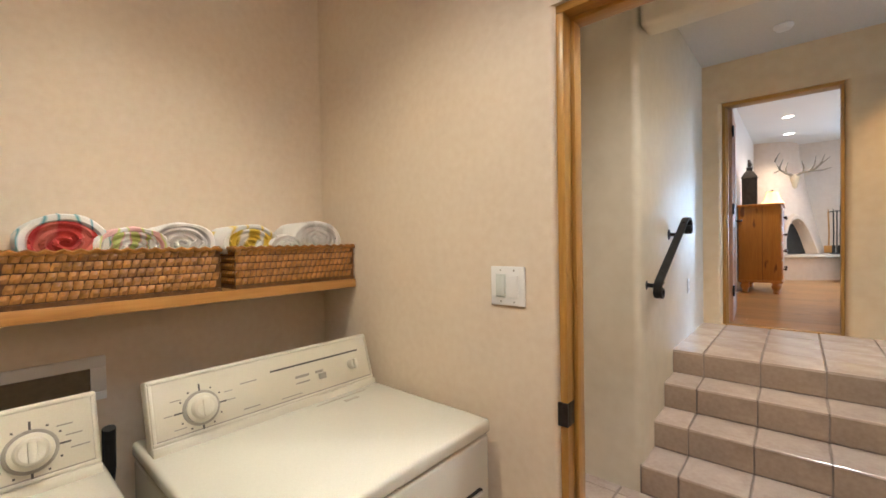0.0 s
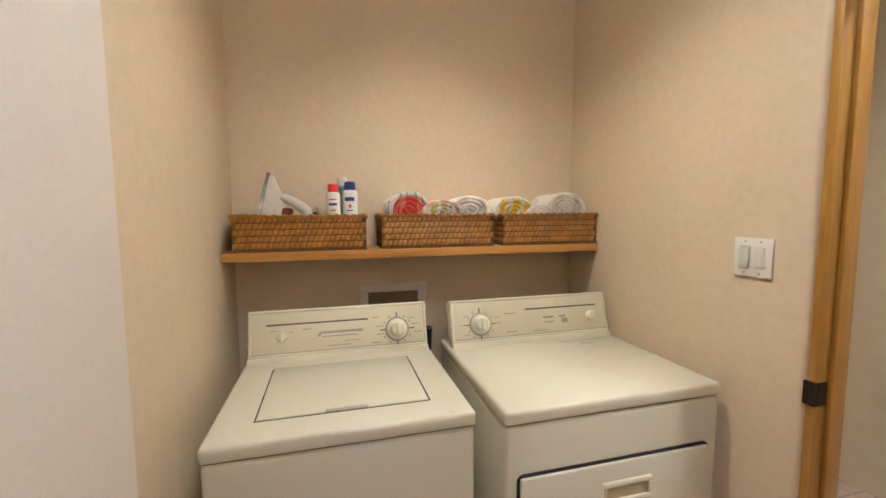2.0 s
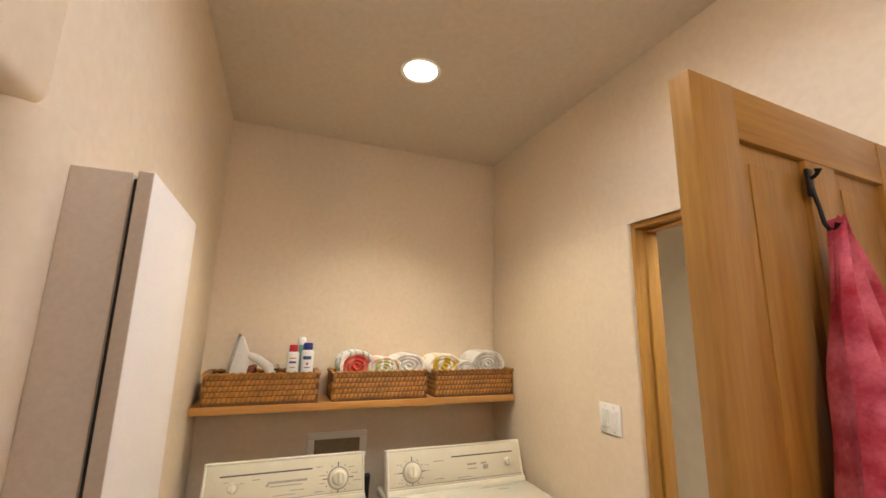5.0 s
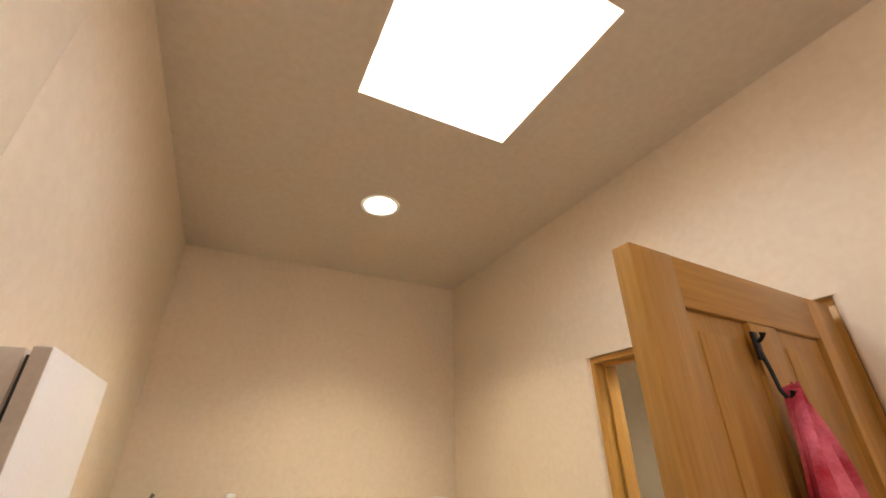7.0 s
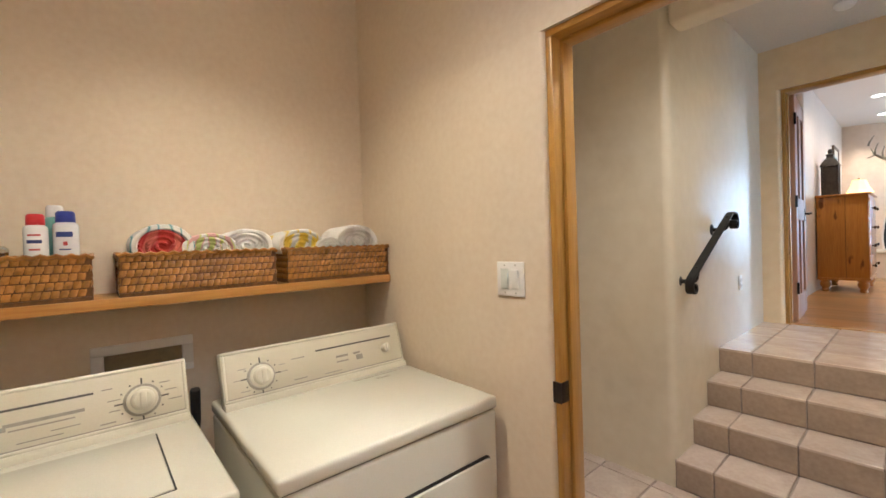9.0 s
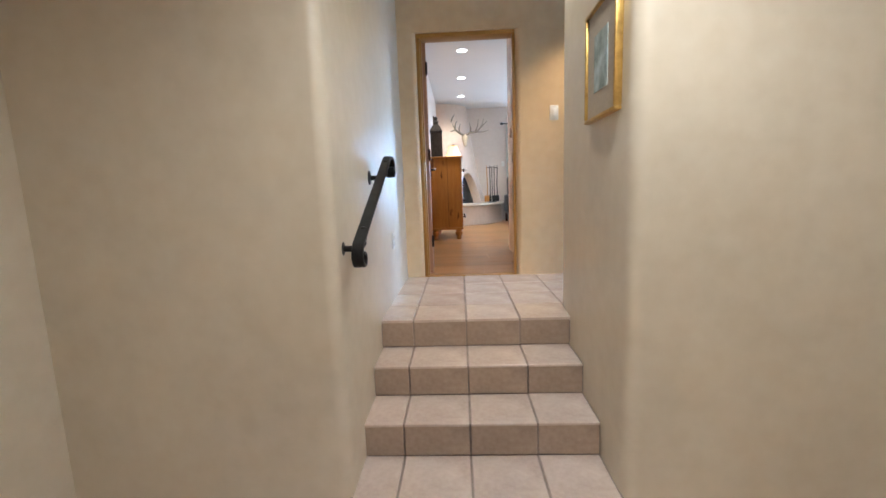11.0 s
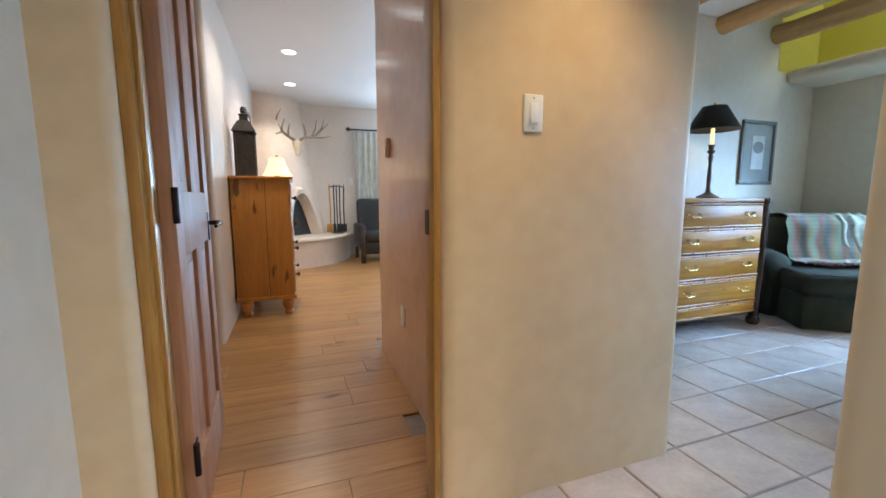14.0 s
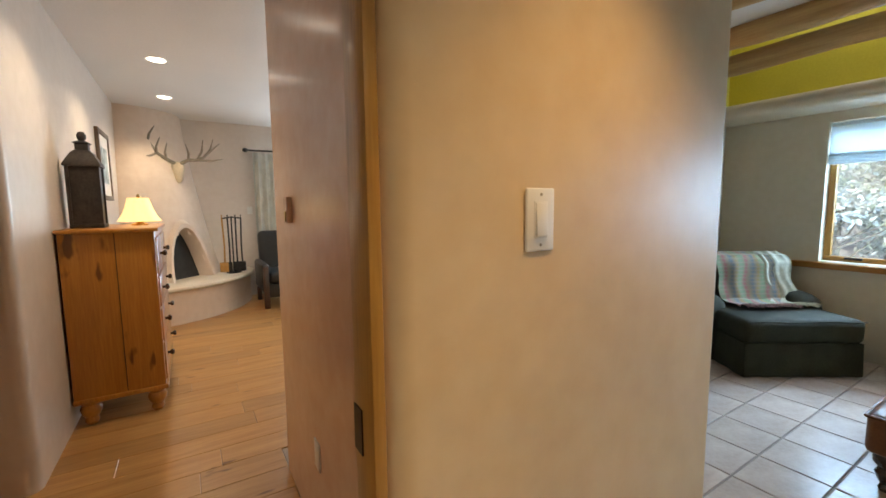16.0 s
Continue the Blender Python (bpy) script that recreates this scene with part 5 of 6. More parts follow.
rod = thing("curtain_rod", "black iron curtain rod with ball finial", "curtain rod", (1.37, 11.40, 2.906))
bm = bmesh.new()
tube(bm, (0, 0, 0), (1.7, 0, 0), 0.014)
part("pole", bm, M_IRON, rod)
bm = bmesh.new()
lathe(bm, [(0.012, 0), (0.03, -0.02), (0.034, -0.045), (0.016, -0.075)], (0.0, 0, 0), 14, "x")
part("finial", bm, M_IRON, rod)
M_CURT = mat("pale_sheer_curtain", (0.62, 0.62, 0.56), 0.85, spread=0.12, scale=8, fine=200, bump=0.2)
cur = thing("curtain", "pale sage gathered curtain hanging from an iron rod", "curtain", (1.43, 11.40, 0))
bm = bmesh.new()
rows = []
for j in range(13):
    v = j / 12
    rows.append([bm.verts.new((i * 0.009 + 0.012 * math.sin(i * 0.5) * v, 0.035 * math.sin(i * 0.55) * (0.6 + 0.5 * v) + 0.01 * noise.noise(Vector((i * 0.2, v * 3, 0))), 2.87 + (F2 + 0.02 - 2.87) * v)) for i in range(110)])
for a, b in zip(rows, rows[1:]):
    for i in range(109):
        bm.faces.new((a[i], a[i + 1], b[i + 1], b[i]))
part("cloth", bm, M_CURT, cur)

M_LEATHER = mat("black_leather", (0.018, 0.018, 0.019), 0.35, spread=0.2, scale=18, fine=160, bump=0.2, depth=0.003)
ac = thing("leather_armchair", "black leather recliner armchair with dark wooden legs", "armchair", (1.33, 10.37, F2))
part("seat_base", B(0.06, 0.0, 0.14, 0.74, 0.72, 0.34, bevel=0.03, seg=3), M_LEATHER, ac)
part("seat_cushion", B(0.09, -0.03, 0.33, 0.71, 0.62, 0.50, bevel=0.06, seg=4), M_LEATHER, ac)
bk = part("backrest", B(0.07, -0.02, 0, 0.73, 0.17, 0.66, bevel=0.07, seg=4), M_LEATHER, ac)
bk.matrix_basis = pose(0, 0.58, 0.40, -12, 0, 0)
for x in (0.0, 0.70):
    part("armrest", B(x, -0.02, 0.22, x + 0.10, 0.72, 0.62, bevel=0.04, seg=3), M_LEATHER, ac)
    part("arm_front", B(x + 0.012, -0.035, 0.0, x + 0.088, 0.0, 0.58, bevel=0.012), M_DARKWOOD, ac, "dark reddish wooden arm front")
    part("back_leg", B(x + 0.02, 0.66, 0, x + 0.08, 0.72, 0.2, bevel=0.006), M_DARKWOOD, ac)
sw3 = switch_plate("light_switch", (1.36, 11.5, 1.99), 0, 1, "white light switch on the far plaster wall")
for yy in (7.43, 8.82, 10.21):
    t = thing("recessed_ceiling_light", "lit recessed ceiling light in the bedroom ceiling", "ceiling light", (0.385, yy, 3.3), 0, "bedroom ceiling lights")
    bm = bmesh.new()
    lathe(bm, [(0.07, -0.002), (0.085, -0.006), (0.085, 0), (0.07, 0)], seg=28)
    part("trim_ring", bm, M_WHITEPL, t)
    bm = bmesh.new()
    lathe(bm, [(0.02, -0.004), (0.045, -0.010), (0.068, -0.003)], seg=20)
    part("bulb", bm, M_BEDCAN_GLOW, t)
# ---- den ----
for k, x in enumerate((4.05, 3.33, 2.61, 1.92, 4.765)):
    v = thing("ceiling_viga", "peeled round log ceiling beam", "beam", (x, 3.14, 3.255), 0, "log beams of the den")
    bm = bmesh.new()
    pts = [(0.012 * math.sin(j * 0.9 + k), j * 0.3, 0.008 * math.cos(j * 1.1 + k)) for j in range(12)] + [(0, PY - 3.13, 0)]
    sweep(bm, pts, [0.088 + 0.004 * math.sin(j * 1.7 + k) for j in range(13)], seg=20)
    part("log", bm, M_VIGA, v)
bm = bmesh.new()
box(bm, 4.95, 3.14, 2.81, WX + 0.02, PY, 2.948, bevel=0.06, seg=5)
structure("window_soffit", bm, M_DEN, "rounded plaster soffit above the window", "soffit")
structure("wall_den_bay_end", B(4.84, PY - 0.004, 2.93, WX, PY - 0.001, 4.09), M_YELLOW, "yellow painted end of the raised bay", "wall")
bm = bmesh.new()
box(bm, WX - 0.05, 3.15, 1.425, WX + 0.2, 5.96, 1.482, bevel=0.008)
structure("window_sill", bm, M_FIRY, "golden wood window sill", "window sill")
win = tagged(thing("window_1", "golden wood framed picture window with a mullion", "window"), kind="structure")
FX = WX + 0.10
for y0, y1, z0, z1 in ((WY0, WY1, WZ0 - 0.02, WZ0 + 0.045), (WY0, WY1, WZ1 - 0.06, WZ1), (WY1 - 0.05, WY1, WZ0 + 0.045, WZ1 - 0.06), (4.79, 4.93, WZ0 + 0.045, WZ1 - 0.06), (3.68, 3.82, WZ0 + 0.045, WZ1 - 0.06)):
    part("frame", B(FX, y0, z0, FX + 0.06, y1, z1, bevel=0.006), M_FIR if z1 - z0 > 0.5 else M_FIRY, win)
part("latch", B(FX - 0.02, 5.50, WZ0 + 0.02, FX, 5.62, WZ0 + 0.04, bevel=0.003), M_BRONZE, win, "bronze window latch")
M_GLASS = bpy.data.materials.new("window_glass")
M_GLASS.use_nodes = True
g = M_GLASS.node_tree.nodes["Principled BSDF"]
g.inputs["Transmission Weight"].default_value, g.inputs["Roughness"].default_value, g.inputs["IOR"].default_value = 1.0, 0.0, 1.05
for y0, y1 in ((4.93, WY1 - 0.05), (3.82, 4.79), (WY0, 3.68)):
    p = part("pane", B(FX + 0.028, y0, WZ0 + 0.045, FX + 0.034, y1, WZ1 - 0.06), M_GLASS, win)
    p.visible_shadow = False
M_BLIND = mat("white_roman_blind", (0.78, 0.80, 0.80), 0.8, spread=0.04, scale=6, fine=120, bump=0.1)
nt = M_BLIND.node_tree
tr, mx = nt.nodes.new("ShaderNodeBsdfTranslucent"), nt.nodes.new("ShaderNodeMixShader")
tr.inputs[0].default_value, mx.inputs[0].default_value = (0.75, 0.82, 0.84, 1), 0.55
nt.links.new(nt.nodes["Principled BSDF"].outputs[0], mx.inputs[1]), nt.links.new(tr.outputs[0], mx.inputs[2])
nt.links.new(mx.outputs[0], nt.nodes["Material Output"].inputs[0])
bl = thing("roman_blind", "white cloth roman blind, half raised over the window", "blind")
part("cloth", B(WX + 0.03, WY0 + 0.05, 2.43, WX + 0.036, WY1 - 0.005, 2.70), M_BLIND, bl)
part("head_rail", B(WX + 0.02, WY0 + 0.05, 2.69, WX + 0.05, WY1 - 0.005, 2.72, bevel=0.004), M_BLIND, bl)
for k in range(4):
    part("fold", B(WX + 0.018 - 0.004 * k, WY0 + 0.05, 2.36 + 0.022 * k, WX + 0.05, WY1 - 0.005, 2.385 + 0.022 * k, bevel=0.008), M_BLIND, bl)

# framed print
dp = thing("framed_picture", "framed print with a grey mat on the den wall", "picture", (4.64, PY, 2.145))
M_FRG = mat("grey_green_frame", (0.16, 0.15, 0.12), 0.4, spread=0.15, scale=14, bump=0.1)
M_MATG = mat("sage_mat_board", (0.30, 0.31, 0.27), 0.8, spread=0.05, bump=0.02)
M_PAPER = mat("pale_print_paper", (0.62, 0.62, 0.58), 0.8, spread=0.1, scale=10, bump=0.02)
framed(dp, 0.475, 0.61, 0.035, (0.115, 0.11), M_FRG, M_MATG, M_PAPER, 0.025)
bm = bmesh.new()
lathe(bm, [(0.075, -0.003), (0.074, 0.0)], (0, -0.016, 0.05), 20, "y", squash=0.75)
part("printed_motif", bm, M_FRG, dp, "dark printed motif")

# chest of drawers
ch = thing("chest_of_drawers", "figured maple chest of drawers with dark corner columns", "chest of drawers", (2.935, 6.04, F2))
CW, CD, CH = 1.085, 0.50, 1.06
part("carcass", B(0.03, 0.02, 0.10, CW - 0.03, CD, CH - 0.03, bevel=0.004), M_DARKWOOD, ch)
part("top", B(0, 0, CH - 0.03, CW, CD + 0.01, CH, bevel=0.006), M_BIRD, ch)
part("side_panel", B(CW - 0.032, 0.04, 0.10, CW - 0.02, CD, CH - 0.032), M_DARKWOOD, ch)
for x in (0.04, CW - 0.04):
    bm = bmesh.new()
    lathe(bm, [(0.030, 0.13), (0.036, 0.15), (0.036, CH - 0.05), (0.044, CH - 0.04), (0.044, CH + 0.002)], (x, 0.02, 0), 18)
    part("corner_column", bm, M_DARKWOOD, ch)
    for y in (0.03, CD - 0.05):
        bm = bmesh.new()
        lathe(bm, [(0.040, 0), (0.052, 0.02), (0.050, 0.05), (0.034, 0.075), (0.044, 0.10), (0.044, 0.13)], (x, y, 0), 18)
        part("bun_foot", bm, M_DARKWOOD, ch)
zz = [0.115, 0.22, 0.425, 0.63, 0.83, 1.025]
for z0, z1 in zip(zz, zz[1:]):
    dw = part("drawer", B(0.085, 0.0, z0 + 0.022, CW - 0.085, 0.03, z1 - 0.022, bevel=0.004), M_BIRD, ch)
    for zc in (z0 + 0.012, z1 - 0.012):
        bm = bmesh.new()
        tube(bm, (0.08, 0.006, zc), (CW - 0.08, 0.006, zc), 0.009, seg=8)
        for k in range(7):
            x = 0.12 + k * (CW - 0.24) / 6
            tube(bm, (x - 0.006, 0.006, zc), (x + 0.006, 0.006, zc), 0.0125, seg=8)
        part("bamboo_moulding", bm, M_BIRD, dw)
    if z1 - z0 > 0.15:
        for x in (0.24, CW - 0.24):
            bm = bmesh.new()
            zm = (z0 + z1) / 2
            for s in (-0.045, 0.045):
                lathe(bm, [(0.016, 0), (0.012, -0.006), (0.007, -0.02)], (x + s, 0, zm + 0.012), 12, "y")
            sweep(bm, [(x - 0.045, -0.018, zm + 0.012), (x - 0.035, -0.024, zm - 0.012), (x, -0.026, zm - 0.004), (x + 0.035, -0.024, zm - 0.012), (x + 0.045, -0.018, zm + 0.012)], 0.006)
            part("bail_handle", bm, M_BRASS, dw, "bright brass bail handle")
M_BLACKSH = mat("black_paper_shade", (0.012, 0.012, 0.012), 0.6, spread=0.1, bump=0.05)
cl = table_lamp("candlestick_lamp", (3.635, 6.30, F2 + CH), "dark candlestick lamp with a black shade, lit", M_BLACKSH,
                [(0.085, 0), (0.085, 0.014), (0.05, 0.03), (0.02, 0.05), (0.014, 0.10), (0.018, 0.16), (0.012, 0.28), (0.020, 0.34), (0.014, 0.36), (0.032, 0.385), (0.018, 0.40), (0.026, 0.44)], 0.555, 0.745, 0.20, 0.09, M_TABLEWOOD)
bm = bmesh.new()
tube(bm, (0, 0, 0.44), (0, 0, 0.57), 0.014)
part("candle_sleeve", bm, mat("lit_candle_sleeve", (0.8, 0.6, 0.3), 0.6, emit=((1.0, 0.65, 0.25), 1.6)), cl, "glowing candle sleeve")
lamp("candlestick_bulb", "POINT", 5, (1.0, 0.72, 0.4), pose(3.635, 6.30, F2 + CH + 0.64), radius=0.03)

# chaise set across the corner
M_CHAISE = mat("dark_green_velvet", (0.042, 0.043, 0.028), 0.85, spec=0.2, spread=0.3, scale=5, fine=120, bump=0.2, depth=0.004)
ca = thing("chaise_longue", "dark green upholstered chaise longue with a skirt", "chaise", (4.17, 5.82, F2), -33.5)
CWD, CL_ = 0.92, 0.90


def soft(name, a, bevel, material, parent, amount=0.008, scale=6, seed=0.0, cuts=0):
    bm = B(*a, bevel=bevel, seg=4)
    if cuts:
        bmesh.ops.subdivide_edges(bm, edges=[e for e in bm.edges if e.calc_length() > 0.12], cuts=cuts, use_grid_fill=True)
    clothy(bm, amount, scale, seed)
    return part(name, bm, material, parent)


soft("base", (0.02, 0.02, 0.02, CWD - 0.02, CL_, 0.28), 0.02, M_CHAISE, ca, 0.006, 5, 1, 4)
bm = bmesh.new()
n = 60
outl_ = [(0.0 + CWD * i / 20, 0.0) for i in range(21)] + [(CWD, CL_ * i / 20) for i in range(1, 21)]
outl_ = [(0.0, CL_ - CL_ * i / 20) for i in range(20)] + outl_
lo = [bm.verts.new((x + 0.006 * math.sin(k * 1.3), y + 0.006 * math.cos(k * 1.7), 0.008)) for k, (x, y) in enumerate(outl_)]
hi = [bm.verts.new((x + (0.012 if x == 0 else -0.012 if x == CWD else 0), y + (0.012 if y == 0 else 0), 0.27)) for x, y in outl_]
for k in range(len(outl_) - 1):
    bm.faces.new((lo[k], lo[k + 1], hi[k + 1], hi[k]))
part("skirt", bm, M_CHAISE, ca)
soft("seat_cushion", (0.0, -0.015, 0.27, CWD, CL_ - 0.2, 0.46), 0.05, M_CHAISE, ca, 0.014, 4, 2, 5)
soft("backrest", (0.03, CL_ - 0.25, 0.27, CWD - 0.03, CL_ + 0.02, 0.88), 0.10, M_CHAISE, ca, 0.012, 5, 3, 3)
for x0, x1 in ((-0.12, 0.12), (CWD - 0.20, CWD + 0.03)):
    bm = bmesh.new()
    xm = (x0 + x1) / 2
    arm = []
    for k in range(13):
        f = k / 12
        y = 0.36 + (CL_ - 0.36) * f
        swell = math.sin(min(1.0, f * 4 + 0.12) * math.pi / 2)
        top, hw = 0.34 + 0.22 * swell + 0.05 * f, 0.05 + 0.075 * swell
        prof = [(-hw * 0.8, 0.01), (-hw * 0.8, top - 0.16)] + [(hw * 1.06 * math.cos(radians(g)), top - 0.095 + 0.095 * math.sin(radians(g))) for g in range(200, -21, -20)] + [(hw * 0.8, top - 0.16), (hw * 0.8, 0.01)]
        arm.append([bm.verts.new((xm + px, y, pz)) for px, pz in prof])
    for p, q in zip(arm, arm[1:]):
        for i in range(len(p)):
            bm.faces.new((p[i], p[(i + 1) % len(p)], q[(i + 1) % len(p)], q[i]))
    bm.faces.new(arm[0]), bm.faces.new(arm[-1][::-1])
    clothy(bm, 0.008, 6, xm)
    part("rolled_arm", bm, M_CHAISE, ca)
bm = bmesh.new()
sweep(bm, [(0.02 + (CWD - 0.04) * k / 12, -0.018, 0.452 + 0.003 * math.sin(k)) for k in range(13)], 0.006)
part("piping", bm, M_CHAISE, ca)
def plaid(name, stripes, accent):
    """A loose weave: bands of colour one way, thin accent lines the other, fuzzy bump."""
    m, nt, bs = nodes_of(name)
    N, L = nt.nodes.new, nt.links.new
    co = N("ShaderNodeTexCoord")
    waves = []
    for direction, scale in (("X", 1.7), ("Z", 9.0)):
        w = N("ShaderNodeTexWave")
        w.bands_direction, w.wave_profile = direction, "SAW"
        w.inputs["Scale"].default_value, w.inputs["Distortion"].default_value, w.inputs["Detail Scale"].default_value = scale, 1.6, 3.0
        L(co.outputs["Object"], w.inputs["Vector"])
        waves.append(w)
    ramp = N("ShaderNodeValToRGB")
    ramp.color_ramp.interpolation = "LINEAR"
    els = ramp.color_ramp.elements
    for k, c in enumerate(stripes):
        e = els[k] if k < 2 else els.new(k / len(stripes))
        e.position, e.color = k / len(stripes), (*c, 1)
    L(waves[0].outputs[0], ramp.inputs[0])
    line = N("ShaderNodeValToRGB")
    line.color_ramp.elements[0].position, line.color_ramp.elements[1].position = 0.55, 0.8
    L(waves[1].outputs[0], line.inputs[0])
    half = N("ShaderNodeMath")
    half.operation = "MULTIPLY"
    half.inputs[1].default_value = 0.55
    L(line.outputs[0], half.inputs[0])
    mix = N("ShaderNodeMix")
    mix.data_type = "RGBA"
    mix.inputs[7].default_value = (*accent, 1)
    L(half.outputs[0], mix.inputs[0]), L(ramp.outputs[0], mix.inputs[6]), L(mix.outputs[2], bs.inputs["Base Color"])
    n = N("ShaderNodeTexNoise")
    n.inputs["Scale"].default_value = 170
    bp = N("ShaderNodeBump")
    bp.inputs["Strength"].default_value, bp.inputs["Distance"].default_value = 0.7, 0.004
    L(co.outputs["Object"], n.inputs["Vector"]), L(n.outputs[0], bp.inputs["Height"]), L(bp.outputs[0], bs.inputs["Normal"])
    bs.inputs["Roughness"].default_value = 0.95
    return m


M_THROW = plaid("pastel_woven_throw", [(0.22, 0.29, 0.17), (0.42, 0.16, 0.15), (0.33, 0.29, 0.20), (0.18, 0.22, 0.24), (0.38, 0.25, 0.12), (0.22, 0.29, 0.17)], (0.36, 0.28, 0.22))
M_FRINGE = mat("mixed_yarn_fringe", (0.42, 0.26, 0.24), 0.95, spread=0.6, scale=45, fine=160, bump=0.3, dark=(0.16, 0.12, 0.13))
M_THROWW = mat("cream_fringed_throw", (0.50, 0.50, 0.38), 0.95, spread=0.2, scale=20, fine=160, bump=0.6)


def throw(name, label, material, x0, x1, drop_front, seed, skew=0.0):
    """A blanket over the chaise's back, with a fringe along its front edge."""
    t = thing(name, label, "blanket", (4.17, 5.82, F2), -33.5)
    path = [(CL_ + 0.035, 0.62), (CL_ + 0.035, 0.80), (CL_ - 0.02, 0.895), (CL_ - 0.12, 0.905), (CL_ - 0.22, 0.885), (CL_ - 0.275, 0.80), (CL_ - 0.285, 0.65), (CL_ - 0.33, 0.50), (CL_ - 0.40, 0.485), (CL_ - 0.40 - drop_front, 0.482)]
    bm = bmesh.new()
    nu = 26
    grid = []
    for j in range(len(path) * 3 - 2):
        a, f = divmod(j, 3)
        p, q = path[a], path[min(a + 1, len(path) - 1)]
        y, z = p[0] + (q[0] - p[0]) * f / 3, p[1] + (q[1] - p[1]) * f / 3
        row = []
        for i in range(nu + 1):
            u = i / nu
            nz = noise.noise(Vector((u * 5, j * 0.25, seed)))
            row.append(bm.verts.new((x0 + (x1 - x0) * u + skew * j / 27 + 0.07 * noise.noise(Vector((j * 0.22, seed, u * 1.5))), y - 0.012 - 0.012 * nz - 0.003 * math.sin(u * 19 + seed), z + 0.012 + 0.012 * nz)))
        grid.append(row)
    for a, b in zip(grid, grid[1:]):
        for i in range(nu):
            bm.faces.new((a[i], a[i + 1], b[i + 1], b[i]))
    edge = [v.co.copy() for v in grid[-1]]
    part("cloth", bm, material, t)
    bm = bmesh.new()
    for k, c in enumerate(edge):
        for d in range(4):
            e = c + Vector((random.uniform(-0.04, 0.04), -random.uniform(0.04, 0.11), random.uniform(-0.006, 0.01)))
            sweep(bm, [c + Vector((d * 0.005, 0, 0)), (c + e) / 2 + Vector((random.uniform(-0.01, 0.01), 0, 0.012)), e], 0.004, seg=4)
    part("fringe", bm, M_FRINGE if material is M_THROW else material, t)
    return t


throw("throw_blanket", "pastel plaid woven throw draped over the chaise back", M_THROW, 0.10, 0.60, 0.10, 1.0, 0.08)
throw("throw_blanket", "cream fringed throw draped over the chaise back", M_THROWW, 0.54, 0.80, 0.06, 5.0, 0.03)

# leather ottoman
M_OTT = mat("worn_tan_leather", (0.17, 0.06, 0.019), 0.3, spread=0.2, scale=7, fine=90, bump=0.25, depth=0.006, spec=0.32)
ot = thing("leather_ottoman", "large tan leather ottoman on turned dark legs", "ottoman", (3.19, 4.295, F2))
OW, OD = 1.08, 0.64
bm = B(0, 0, 0.19, OW, OD, 0.385, bevel=0.03, seg=4)
bmesh.ops.subdivide_edges(bm, edges=[e for e in bm.edges if e.calc_length() > 0.1], cuts=14, use_grid_fill=True)
for v in bm.verts:
    if v.co.z > 0.34:
        u, w = v.co.x / OW - 0.5, v.co.y / OD - 0.5
        v.co.z += 0.02 * max(0, 1 - 4 * u * u) * max(0, 1 - 4 * w * w) + 0.006 * noise.noise(Vector((v.co.x * 6, v.co.y * 16, 1)))
part("cushion", bm, M_OTT, ot)
bm = bmesh.new()
for a, b in (((0, 0), (OW, 0)), ((OW, 0), (OW, OD)), ((OW, OD), (0, OD)), ((0, OD), (0, 0))):
    sweep(bm, [(a[0] + (b[0] - a[0]) * k / 6, a[1] + (b[1] - a[1]) * k / 6, 0.372) for k in range(7)], 0.008, seg=6)
part("welt", bm, M_OTT, ot)
for x in (0.08, OW - 0.08):
    for y in (0.07, OD - 0.07):
        bm = bmesh.new()
        lathe(bm, [(0.018, 0), (0.024, 0.015), (0.016, 0.035), (0.030, 0.06), (0.040, 0.09), (0.028, 0.115), (0.048, 0.14), (0.050, 0.17), (0.040, 0.20)], (x, y, 0), 18)
        part("turned_leg", bm, M_DARKWOOD, ot)

# twig side table, lamp and flower pot
M_TOPBLUE = mat("painted_table_top", (0.14, 0.14, 0.13), 0.3, spread=0.2, scale=9, bump=0.1, coat=0.3)
tb = thing("side_table", "rustic twig-legged side table under the window", "side table", (5.225, 4.86, F2))
part("tabletop", B(-0.17, -0.265, 0.705, 0.17, 0.265, 0.73, bevel=0.005), M_TOPBLUE, tb)
part("lower_shelf", B(-0.12, -0.18, 0.24, 0.12, 0.18, 0.262, bevel=0.004), M_TABLEWOOD, tb)
for sx in (-1, 1):
    for sy in (-1, 1):
        bm = bmesh.new()
        sweep(bm, [(sx * 0.15, sy * 0.235, 0), (sx * 0.13, sy * 0.19, 0.25), (sx * 0.12, sy * 0.13, 0.705)], [0.017, 0.015, 0.016])
        part("twig_leg", bm, M_TABLEWOOD, tb)
        bm = bmesh.new()
        sweep(bm, [(sx * 0.13, sy * 0.19, 0.26), (sx * 0.135, sy * 0.215, 0.45), (sx * 0.13, sy * 0.24, 0.705)], [0.012, 0.011, 0.012])
        part("twig_brace", bm, M_TABLEWOOD, tb)
table_lamp("table_lamp", (5.225, 4.845, F2 + 0.73), "brass urn lamp with a lit yellow pleated shade", M_SHADE_Y,
           [(0.085, 0), (0.085, 0.018), (0.07, 0.024), (0.055, 0.04), (0.02, 0.06), (0.018, 0.09), (0.03, 0.11), (0.07, 0.16), (0.085, 0.215), (0.088, 0.235), (0.05, 0.25), (0.018, 0.27), (0.015, 0.30)], 0.375, 0.63, 0.21, 0.118, M_BRASS)
lamp("table_lamp_bulb", "POINT", 6, (1.0, 0.72, 0.38), pose(5.225, 4.845, F2 + 1.22), radius=0.04)
